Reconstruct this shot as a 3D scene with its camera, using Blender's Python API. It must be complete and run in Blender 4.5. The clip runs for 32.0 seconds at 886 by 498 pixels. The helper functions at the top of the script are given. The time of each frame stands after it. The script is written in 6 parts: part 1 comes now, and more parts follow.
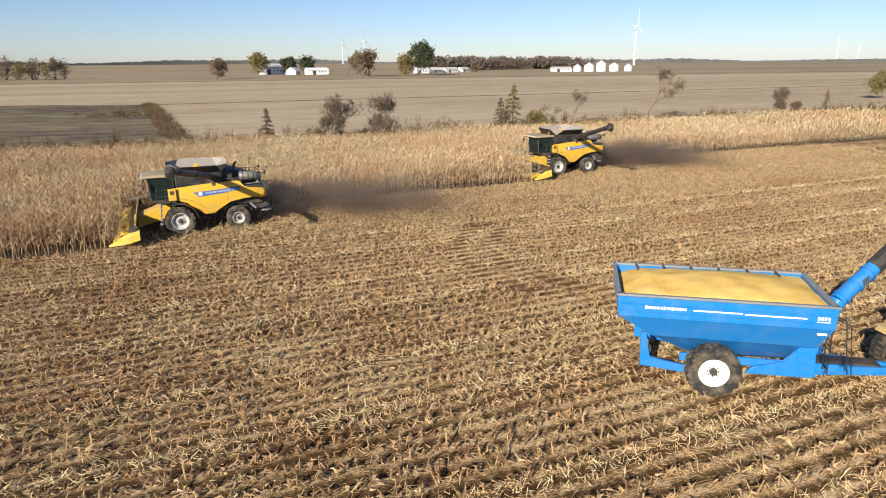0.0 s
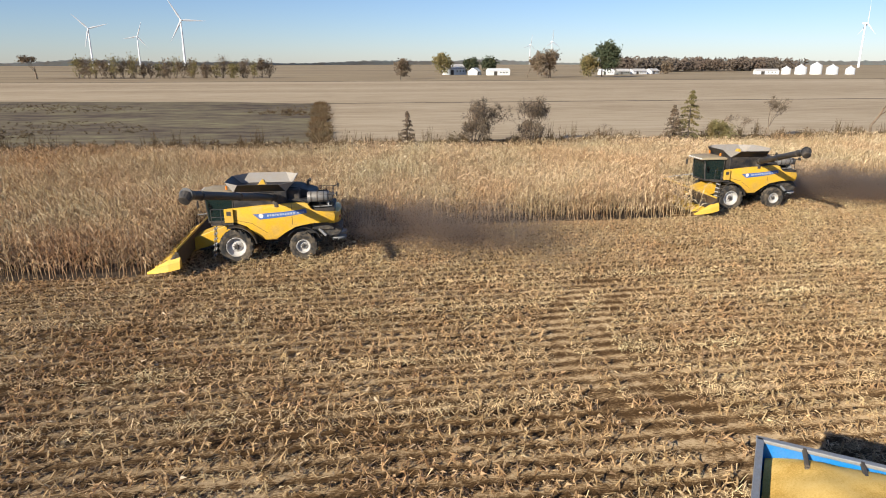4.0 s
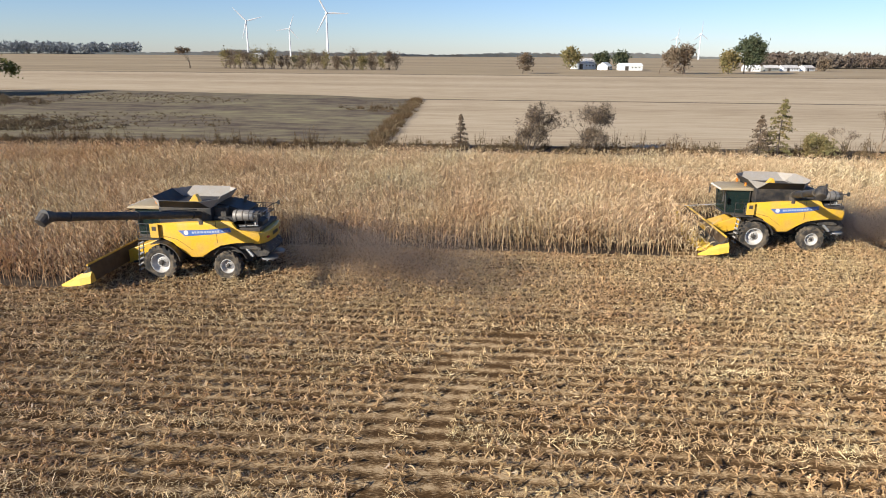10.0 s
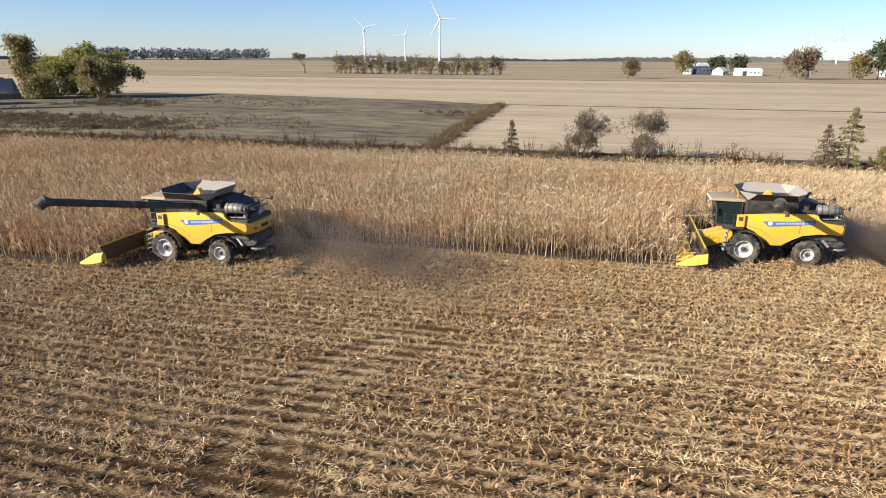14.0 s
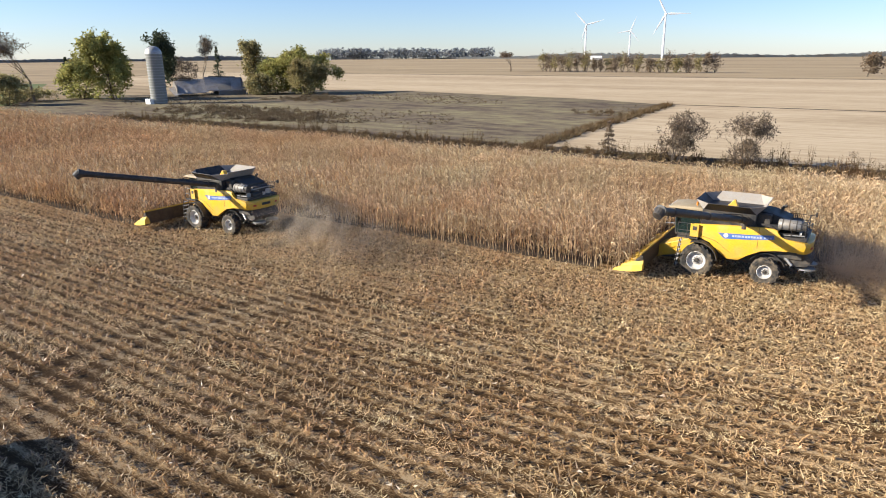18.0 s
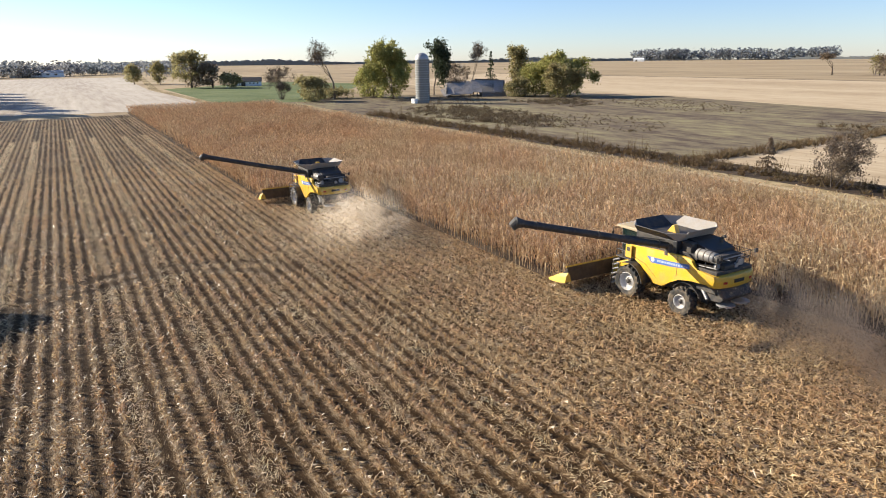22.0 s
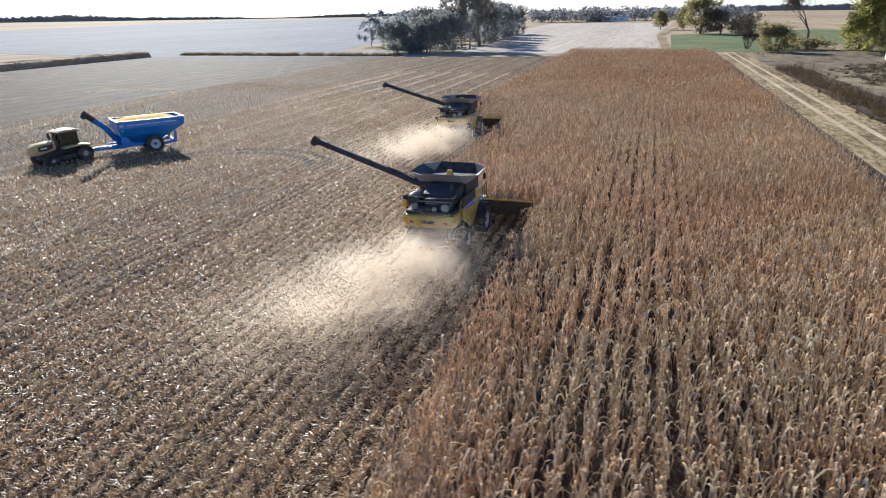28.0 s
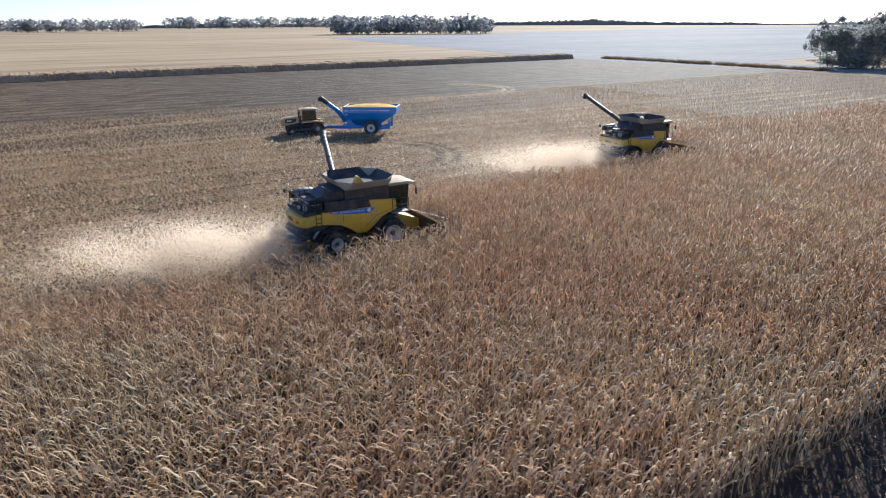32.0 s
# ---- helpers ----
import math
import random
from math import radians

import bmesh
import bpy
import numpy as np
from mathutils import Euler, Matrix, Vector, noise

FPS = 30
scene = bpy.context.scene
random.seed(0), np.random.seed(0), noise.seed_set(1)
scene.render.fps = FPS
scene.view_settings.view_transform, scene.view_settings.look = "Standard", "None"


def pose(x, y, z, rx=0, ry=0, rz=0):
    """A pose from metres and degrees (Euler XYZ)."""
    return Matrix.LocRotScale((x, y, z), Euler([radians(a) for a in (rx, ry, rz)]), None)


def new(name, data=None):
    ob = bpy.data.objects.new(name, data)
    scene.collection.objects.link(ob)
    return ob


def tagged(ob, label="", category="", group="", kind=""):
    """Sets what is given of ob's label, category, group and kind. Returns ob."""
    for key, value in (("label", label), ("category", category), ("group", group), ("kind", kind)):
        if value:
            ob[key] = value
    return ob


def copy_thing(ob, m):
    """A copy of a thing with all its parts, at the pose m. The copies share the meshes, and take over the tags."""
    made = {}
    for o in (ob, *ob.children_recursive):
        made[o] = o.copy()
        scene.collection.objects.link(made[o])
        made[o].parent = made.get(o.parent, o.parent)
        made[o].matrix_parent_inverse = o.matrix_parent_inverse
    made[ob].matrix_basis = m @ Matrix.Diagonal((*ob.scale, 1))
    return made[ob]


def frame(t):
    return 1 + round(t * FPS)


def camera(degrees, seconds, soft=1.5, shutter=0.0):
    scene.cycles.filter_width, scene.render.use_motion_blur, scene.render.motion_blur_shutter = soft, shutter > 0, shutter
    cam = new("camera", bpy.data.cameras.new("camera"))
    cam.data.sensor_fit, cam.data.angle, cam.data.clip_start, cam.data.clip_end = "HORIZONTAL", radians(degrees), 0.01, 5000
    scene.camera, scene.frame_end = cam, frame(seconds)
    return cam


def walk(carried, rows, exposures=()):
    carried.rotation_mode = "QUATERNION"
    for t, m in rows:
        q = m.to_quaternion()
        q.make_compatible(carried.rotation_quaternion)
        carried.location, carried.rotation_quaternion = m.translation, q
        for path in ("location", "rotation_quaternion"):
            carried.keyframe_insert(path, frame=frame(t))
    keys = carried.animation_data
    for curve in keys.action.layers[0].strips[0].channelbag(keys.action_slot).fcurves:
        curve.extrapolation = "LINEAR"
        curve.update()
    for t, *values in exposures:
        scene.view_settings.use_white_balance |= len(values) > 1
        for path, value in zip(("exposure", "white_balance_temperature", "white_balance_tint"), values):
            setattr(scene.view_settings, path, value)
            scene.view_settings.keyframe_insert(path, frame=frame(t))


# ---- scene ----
# The harvest seen from a drone that circles two combines. x runs along the crop rows, against the
# combines' heading; y runs across the rows, towards the hedge; z is up.
PATH = (  # seconds, x, y, z, yaw, pitch, roll
    (0.0, -0.47, -47.51, 11.21, -23.32, -16.24, 0.25), (0.5, 0.23, -47.30, 11.04, -19.90, -16.23, 0.21),
    (1.0, 0.96, -46.86, 10.89, -16.59, -16.20, 0.18), (1.5, 1.77, -46.15, 10.81, -13.55, -16.15, 0.15),
    (2.0, 2.73, -45.18, 10.80, -10.98, -16.12, 0.14), (2.5, 3.81, -43.93, 10.85, -9.12, -16.10, 0.14),
    (3.0, 4.90, -42.38, 10.93, -8.05, -16.09, 0.13), (3.5, 6.02, -40.65, 11.03, -7.58, -16.10, 0.11),
    (4.0, 7.16, -38.86, 11.14, -7.41, -16.12, 0.09), (4.5, 8.30, -37.22, 11.25, -7.30, -16.16, 0.08),
    (6.5, 12.57, -34.79, 11.64, -5.74, -16.15, -0.02), (7.0, 13.52, -34.93, 11.68, -4.47, -16.16, -0.03),
    (7.5, 14.41, -35.14, 11.72, -2.99, -16.19, -0.03), (8.0, 15.24, -35.25, 11.79, -1.48, -16.25, -0.06),
    (8.5, 16.04, -35.27, 11.88, 0.05, -16.35, -0.12), (9.0, 16.77, -35.24, 12.03, 1.55, -16.55, -0.24),
    (9.5, 17.53, -35.18, 12.19, 3.02, -16.74, -0.36), (10.0, 18.35, -35.18, 12.32, 4.43, -16.81, -0.41),
    (10.5, 19.26, -35.27, 12.43, 5.73, -16.75, -0.36), (11.0, 20.21, -35.41, 12.47, 6.93, -16.65, -0.27),
    (11.5, 21.18, -35.54, 12.51, 8.09, -16.56, -0.18), (12.0, 22.19, -35.66, 12.53, 9.28, -16.51, -0.13),
    (12.5, 23.24, -35.75, 12.56, 10.51, -16.48, -0.11), (13.0, 24.33, -35.80, 12.58, 11.75, -16.46, -0.12),
    (13.5, 25.46, -35.83, 12.58, 12.98, -16.46, -0.16), (14.0, 26.65, -35.85, 12.59, 14.16, -16.47, -0.23),
    (14.5, 27.98, -35.82, 12.61, 15.37, -16.50, -0.30), (16.5, 35.66, -34.99, 12.65, 21.81, -16.66, 0.14),
    (17.0, 38.13, -34.35, 12.75, 24.96, -16.68, 0.20), (17.5, 40.71, -33.52, 12.85, 28.92, -16.67, 0.29),
    (18.0, 43.29, -32.53, 12.96, 33.22, -16.63, 0.37), (18.5, 45.86, -31.39, 13.06, 37.40, -16.60, 0.47),
    (19.0, 48.38, -30.10, 13.17, 41.04, -16.56, 0.55), (19.5, 50.88, -28.71, 13.27, 44.00, -16.51, 0.60),
    (20.0, 53.31, -27.30, 13.39, 46.63, -16.46, 0.62), (20.5, 55.66, -25.84, 13.51, 49.37, -16.40, 0.61),
    (21.0, 57.87, -24.31, 13.63, 52.50, -16.35, 0.59), (21.5, 59.96, -22.70, 13.78, 56.03, -16.33, 0.59),
    (22.0, 61.93, -20.94, 13.91, 59.79, -16.32, 0.60), (22.5, 63.82, -19.00, 14.02, 63.56, -16.34, 0.60),
    (23.0, 65.63, -16.81, 14.09, 67.21, -16.35, 0.63), (23.5, 67.48, -14.35, 14.12, 70.74, -16.34, 0.63),
    (24.0, 69.44, -11.66, 14.14, 74.19, -16.33, 0.64), (24.5, 71.43, -8.75, 14.15, 77.51, -16.37, 0.61),
    (26.5, 77.62, 6.38, 14.64, 93.88, -16.66, 0.71), (27.0, 77.19, 11.04, 14.37, 98.46, -17.31, 0.78),
    (27.5, 76.39, 15.67, 14.12, 102.67, -18.87, 0.82), (28.0, 75.33, 20.67, 13.86, 107.17, -20.13, 0.84),
    (28.5, 74.00, 25.69, 13.61, 112.17, -20.00, 0.87), (29.0, 72.29, 30.06, 13.47, 117.42, -19.60, 0.90),
    (29.5, 70.08, 33.72, 13.43, 122.74, -19.59, 0.94), (30.0, 67.35, 37.05, 13.45, 128.19, -19.52, 0.95),
    (30.5, 64.20, 40.02, 13.49, 133.57, -19.42, 0.89), (31.0, 60.72, 42.57, 13.55, 138.82, -19.34, 0.74),
    (31.5, 57.00, 44.70, 13.60, 143.92, -19.29, 0.52), (32.0, 53.14, 46.48, 13.66, 148.88, -19.29, 0.31),
)
cam = camera(68.9, 32.0, soft=1.0, shutter=0.2)
walk(cam, [(t, pose(x, y, z, 90 + pitch, roll, yaw)) for t, x, y, z, yaw, pitch, roll in PATH],
     exposures=[(0.0, 0.58, 6550, 7), (12.0, 0.84, 6300, 7), (18.0, 1.1, 6450, 7), (21.0, 1.16, 6600, 7), (23.5, 1.12, 6700, 7), (25.0, 1.0, 6500, 7), (27.0, 0.76, 6150, 7), (28.2, 1.06, 5850, 7), (30.0, 1.1, 5800, 7), (32.0, 1.1, 5800, 7)])

# ---- light ----
SUN_AZ, SUN_EL = radians(130), radians(24)   # azimuth counted from +y towards -x
to_sun = Vector((-math.sin(SUN_AZ) * math.cos(SUN_EL), math.cos(SUN_AZ) * math.cos(SUN_EL), math.sin(SUN_EL)))
world = bpy.data.worlds.new("sky")
scene.world = world
world.use_nodes = True
wn = world.node_tree.nodes
sky = wn.new("ShaderNodeTexSky")
sky.sky_type, sky.sun_disc = "NISHITA", False
sky.sun_elevation, sky.sun_rotation = SUN_EL, -SUN_AZ
sky.air_density, sky.dust_density, sky.ozone_density = 0.9, 0.15, 4.5
wn["Background"].inputs["Strength"].default_value = 0.076
sky_tint = wn.new("ShaderNodeMix")   # tints the whole sky's light: a little less green, more blue
sky_tint.data_type, sky_tint.blend_type = "RGBA", "MULTIPLY"
sky_tint.inputs[0].default_value, sky_tint.inputs[7].default_value = 1.0, (0.97, 0.935, 1.07, 1)
world.node_tree.links.new(sky.outputs[0], sky_tint.inputs[6])
world.node_tree.links.new(sky_tint.outputs[2], wn["Background"].inputs["Color"])
sun = new("sun", bpy.data.lights.new("sun", "SUN"))
sun.data.energy, sun.data.angle, sun.data.color = 5.0, radians(0.6), (1.0, 0.915, 0.8)
sun.rotation_euler = to_sun.to_track_quat("Z", "Y").to_euler()

# ---- materials ----


def nodes_of(name):
    m = bpy.data.materials.new(name)
    m.use_nodes = True
    return m, m.node_tree.nodes, m.node_tree.links, m.node_tree.nodes["Principled BSDF"]


def ramp(nodes, stops):
    r = nodes.new("ShaderNodeValToRGB")
    while len(r.color_ramp.elements) < len(stops):
        r.color_ramp.elements.new(0.5)
    for e, (p, c) in zip(r.color_ramp.elements, stops):
        e.position, e.color = p, (*c, 1)
    return r


def noise_tex(nodes, links, scale, detail=4, rough=0.6, stretch=None):
    n = nodes.new("ShaderNodeTexNoise")
    n.inputs["Scale"].default_value, n.inputs["Detail"].default_value = scale, detail
    n.inputs["Roughness"].default_value = rough
    co = nodes.new("ShaderNodeTexCoord")
    if stretch:
        mp = nodes.new("ShaderNodeMapping")
        mp.inputs["Scale"].default_value = stretch
        links.new(co.outputs["Object"], mp.inputs["Vector"])
        links.new(mp.outputs[0], n.inputs["Vector"])
    else:
        links.new(co.outputs["Object"], n.inputs["Vector"])
    return n


def mix_col(nodes, links, a, b, fac, mode="MIX"):
    m = nodes.new("ShaderNodeMix")
    m.data_type, m.blend_type = "RGBA", mode
    for sock, v in ((m.inputs[6], a), (m.inputs[7], b), (m.inputs[0], fac)):
        if hasattr(v, "is_linked"):
            links.new(v, sock)
        else:
            sock.default_value = v if isinstance(v, (int, float)) else (*v, 1)
    return m.outputs[2]


def paint(name, col, rough=0.35, dirt=0.35, metal=0.0, dust=(0.33, 0.25, 0.16), scale=1.6, coat=0.0):
    """Worn, dusty paint or metal: dust in patches, fine specks and a little relief."""
    m, n, l, b = nodes_of(name)
    big, fine = noise_tex(n, l, scale, 5, 0.65), noise_tex(n, l, scale * 14, 3)
    r1 = ramp(n, [(0.42, (0, 0, 0)), (0.72, (1, 1, 1))])
    l.new(big.outputs[0], r1.inputs[0])
    sc = n.new("ShaderNodeMath")
    sc.operation, sc.inputs[1].default_value = "MULTIPLY", dirt
    l.new(r1.outputs[0], sc.inputs[0])
    c1 = mix_col(n, l, col, dust, sc.outputs[0])
    r2 = ramp(n, [(0.3, (0.82, 0.82, 0.82)), (0.7, (1.08, 1.08, 1.08))])
    l.new(fine.outputs[0], r2.inputs[0])
    l.new(mix_col(n, l, c1, r2.outputs[0], 1.0, "MULTIPLY"), b.inputs["Base Color"])
    rr = n.new("ShaderNodeMapRange")
    rr.inputs["To Min"].default_value, rr.inputs["To Max"].default_value = rough, min(1, rough + 0.35)
    l.new(r1.outputs[0], rr.inputs["Value"])
    l.new(rr.outputs[0], b.inputs["Roughness"])
    b.inputs["Metallic"].default_value, b.inputs["Coat Weight"].default_value = metal, coat
    bp = n.new("ShaderNodeBump")
    bp.inputs["Strength"].default_value, bp.inputs["Distance"].default_value = 0.12, 0.01
    l.new(fine.outputs[0], bp.inputs["Height"])
    l.new(bp.outputs[0], b.inputs["Normal"])
    return m


def dry_leaf(name, cols, through_col, share=0.35, patch=0.06, rough=0.62, gloss=0.1, riper=()):
    """Thin plant matter: a colour for each loose piece, patches over the field, light passing through."""
    m, n, l, b = nodes_of(name)
    geo = n.new("ShaderNodeNewGeometry")
    r = ramp(n, [(i / max(1, len(cols) - 1), c) for i, c in enumerate(cols)])
    l.new(geo.outputs["Random Per Island"], r.inputs[0])
    big = noise_tex(n, l, patch, 4, 0.6)
    mottle = noise_tex(n, l, patch * 3.5, 3, 0.5)
    rm = ramp(n, [(0.36, (1.05, 0.93, 0.83)), (0.64, (1.0, 1.01, 0.93))])
    l.new(mottle.outputs[0], rm.inputs[0])
    r2 = ramp(n, [(0.36, (0.88, 0.76, 0.64)), (0.48, (1.0, 0.96, 0.9)), (0.64, (1.03, 1.02, 0.95))])
    l.new(big.outputs[0], r2.inputs[0])
    c = mix_col(n, l, r.outputs[0], r2.outputs[0], 1.0, "MULTIPLY")
    c = mix_col(n, l, c, rm.outputs[0], 1.0, "MULTIPLY")
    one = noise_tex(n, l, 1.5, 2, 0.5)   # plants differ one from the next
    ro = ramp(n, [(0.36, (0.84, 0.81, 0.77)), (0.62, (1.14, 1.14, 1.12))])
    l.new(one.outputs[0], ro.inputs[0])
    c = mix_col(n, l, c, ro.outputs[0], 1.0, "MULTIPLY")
    if riper:   # towards one end of the field the crop is drier and redder
        sep, reach = n.new("ShaderNodeSeparateXYZ"), n.new("ShaderNodeMapRange")
        co = n.new("ShaderNodeTexCoord")
        l.new(co.outputs["Object"], sep.inputs[0])
        l.new(sep.outputs["X"], reach.inputs["Value"])
        reach.inputs["From Min"].default_value, reach.inputs["From Max"].default_value = riper
        reach.inputs["To Min"].default_value, reach.inputs["To Max"].default_value = 1.0, 0.0
        red = mix_col(n, l, c, (0.9, 0.8, 0.7), 1.0, "MULTIPLY")
        c = mix_col(n, l, c, red, reach.outputs[0])
    l.new(c, b.inputs["Base Color"])
    b.inputs["Roughness"].default_value, b.inputs["Specular IOR Level"].default_value = rough, gloss
    b.inputs["Diffuse Roughness"].default_value = 0.8
    tr = n.new("ShaderNodeBsdfTranslucent")
    l.new(mix_col(n, l, c, through_col, 0.7), tr.inputs["Color"])
    mx = n.new("ShaderNodeMixShader")
    mx.inputs[0].default_value = share
    l.new(b.outputs[0], mx.inputs[1])
    l.new(tr.outputs[0], mx.inputs[2])
    l.new(mx.outputs[0], n["Material Output"].inputs["Surface"])
    return m


def field(name, dark, mid, light, row=0.0, row_amt=0.0, fine=3.0, big=0.05, bump=0.06, stretch=(0.35, 1, 1), band=0.0, spread=1.0):
    """Ground with litter or tilth: clods, streaks along the rows, patches, and rows of spacing row."""
    m, n, l, b = nodes_of(name)
    f1 = noise_tex(n, l, fine, 6, 0.72, stretch)
    f2 = noise_tex(n, l, big, 4, 0.6, stretch)
    mixv = n.new("ShaderNodeMath")
    mixv.operation = "MULTIPLY_ADD"
    mixv.inputs[1].default_value, mixv.inputs[2].default_value = 0.45, 0.0
    l.new(f2.outputs[0], mixv.inputs[0])
    add = n.new("ShaderNodeMath")
    add.operation = "MULTIPLY_ADD"
    add.inputs[1].default_value = 0.62
    l.new(f1.outputs[0], add.inputs[0])
    l.new(mixv.outputs[0], add.inputs[2])
    out = add.outputs[0]
    if row:
        co = n.new("ShaderNodeTexCoord")
        sep = n.new("ShaderNodeSeparateXYZ")
        l.new(co.outputs["Object"], sep.inputs[0])
        for period, amount in ((row, row_amt), (row * 12, band)):
            if not amount:
                continue
            k = n.new("ShaderNodeMath")
            k.operation, k.inputs[1].default_value = "MULTIPLY", 2 * math.pi / period
            l.new(sep.outputs["Y"], k.inputs[0])
            s = n.new("ShaderNodeMath")
            s.operation = "COSINE"
            l.new(k.outputs[0], s.inputs[0])
            a = n.new("ShaderNodeMath")
            a.operation, a.inputs[1].default_value = "MULTIPLY_ADD", amount
            l.new(s.outputs[0], a.inputs[0])
            l.new(out, a.inputs[2])
            out = a.outputs[0]
    r = ramp(n, [(0.53 - 0.12 * spread, dark), (0.53, mid), (0.53 + 0.13 * spread, light)])
    l.new(out, r.inputs[0])
    l.new(r.outputs[0], b.inputs["Base Color"])
    b.inputs["Roughness"].default_value = 0.92
    b.inputs["Specular IOR Level"].default_value = 0.05
    bp = n.new("ShaderNodeBump")
    bp.inputs["Strength"].default_value, bp.inputs["Distance"].default_value = 0.7, bump
    l.new(out, bp.inputs["Height"])
    l.new(bp.outputs[0], b.inputs["Normal"])
    return m


YELLOW = paint("harvest_yellow_paint", (0.75, 0.435, 0.036), 0.34, 0.32, coat=0.22)
YELLOW_HEAD = paint("corn_head_yellow", (0.74, 0.46, 0.045), 0.42, 0.35)
BLACK = paint("black_plastic_panel", (0.018, 0.018, 0.02), 0.5, 0.28)
DARK = paint("dark_frame_steel", (0.035, 0.033, 0.032), 0.6, 0.4)
GREY = paint("galvanised_sheet", (0.42, 0.42, 0.41), 0.42, 0.35, metal=0.6)
CANISTER = paint("dull_grey_canister", (0.2, 0.195, 0.19), 0.4, 0.4, metal=0.3)
FLAP = paint("tan_tank_flap", (0.32, 0.29, 0.255), 0.7, 0.4)
TYRE = paint("tyre_rubber", (0.022, 0.021, 0.02), 0.85, 0.55, scale=2.5)
RIM = paint("pale_wheel_rim", (0.56, 0.54, 0.51), 0.45, 0.45)
RIM_WHITE = paint("white_wheel_rim", (0.76, 0.75, 0.72), 0.45, 0.25)
DECAL_BLUE = paint("decal_blue", (0.06, 0.15, 0.42), 0.35, 0.3)
LETTER = paint("faded_lettering", (0.42, 0.47, 0.58), 0.4, 0.3)
WHITE = paint("white_paint", (0.8, 0.8, 0.78), 0.4, 0.12)
CART_BLUE = paint("cart_blue_paint", (0.015, 0.215, 0.58), 0.28, 0.1, coat=0.35)
TAN_TRACTOR = paint("tractor_tan_yellow", (0.62, 0.43, 0.16), 0.42, 0.45)
ROOF_TAN = paint("dusty_cab_roof", (0.38, 0.3, 0.185), 0.6, 0.5)
ORANGE = paint("beacon_orange", (0.85, 0.25, 0.02), 0.25, 0.1)
RED = paint("lamp_red", (0.5, 0.03, 0.02), 0.25, 0.1)
CONCRETE = paint("silo_concrete", (0.215, 0.217, 0.2), 0.85, 0.45, dust=(0.3, 0.28, 0.25), scale=0.4)
METAL_ROOF = paint("weathered_tin_roof", (0.6, 0.575, 0.54), 0.7, 0.55, metal=0.0, dust=(0.22, 0.15, 0.11), scale=0.5)
OLD_TIN = paint("rusting_tin_roof", (0.34, 0.31, 0.285), 0.75, 0.5, dust=(0.2, 0.14, 0.1), scale=0.6)
BARN_WOOD = paint("grey_barn_boards", (0.16, 0.15, 0.14), 0.85, 0.5, scale=0.7)
TURBINE = paint("turbine_white", (0.82, 0.83, 0.84), 0.5, 0.05)
GRAIN = field("loose_corn_grain", (0.62, 0.36, 0.08), (0.8, 0.52, 0.15), (0.86, 0.6, 0.22), fine=26, big=1.2, bump=0.02, stretch=(1, 1, 1))
BARK = field("bark", (0.06, 0.045, 0.035), (0.12, 0.095, 0.075), (0.2, 0.165, 0.135), fine=7, big=1.0, bump=0.03, stretch=(1, 1, 0.25))
m, n, l, b = nodes_of("cab_glass")
b.inputs["Base Color"].default_value = (0.012, 0.024, 0.022, 1)
b.inputs["Roughness"].default_value, b.inputs["IOR"].default_value = 0.06, 1.5
b.inputs["Transmission Weight"].default_value = 0.12
GLASS = m

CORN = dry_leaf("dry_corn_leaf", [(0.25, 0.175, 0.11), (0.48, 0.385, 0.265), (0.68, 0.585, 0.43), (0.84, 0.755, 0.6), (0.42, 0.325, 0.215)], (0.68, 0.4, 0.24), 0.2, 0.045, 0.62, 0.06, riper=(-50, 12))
LITTER = dry_leaf("corn_litter", [(0.22, 0.145, 0.088), (0.46, 0.345, 0.215), (0.64, 0.515, 0.335), (0.84, 0.73, 0.53), (0.36, 0.255, 0.15)], (0.74, 0.56, 0.35), 0.37, 0.09, 0.44, 0.65)


def airborne(name, near_col, through_col):
    """Specks in the air that pass most of the light onwards."""
    m, n, l, b = nodes_of(name)
    back, ahead, both = n.new("ShaderNodeBsdfDiffuse"), n.new("ShaderNodeBsdfTranslucent"), n.new("ShaderNodeMixShader")
    back.inputs["Color"].default_value, ahead.inputs["Color"].default_value = (*near_col, 1), (*through_col, 1)
    both.inputs[0].default_value = 0.58
    l.new(back.outputs[0], both.inputs[1])
    l.new(ahead.outputs[0], both.inputs[2])
    l.new(both.outputs[0], n["Material Output"].inputs["Surface"])
    return m


DUST = airborne("chaff_dust", (0.09, 0.072, 0.056), (0.86, 0.73, 0.58))
STUB_LEAF = dry_leaf("cut_stalk", [(0.21, 0.135, 0.077), (0.42, 0.305, 0.18), (0.58, 0.45, 0.28), (0.76, 0.63, 0.42)], (0.72, 0.54, 0.33), 0.37, 0.09, 0.44, 0.65)
STRAW = dry_leaf("flattened_straw", [(0.78, 0.65, 0.43), (0.88, 0.76, 0.53), (0.95, 0.85, 0.63)], (0.8, 0.63, 0.38), 0.26, 0.2, 0.48, 0.5)
FAR_CORN = field("far_standing_corn", (0.22, 0.145, 0.085), (0.34, 0.235, 0.14), (0.45, 0.335, 0.205), fine=1.6, big=0.1, stretch=(1, 1, 1))
HEAD_BACK = paint("dusty_dark_yellow", (0.075, 0.045, 0.022), 0.7, 0.3)
LEAF_GREEN = dry_leaf("autumn_green_leaf", [(0.22, 0.235, 0.09), (0.3, 0.31, 0.12), (0.4, 0.37, 0.15)], (0.42, 0.42, 0.15), 0.42, 0.1)
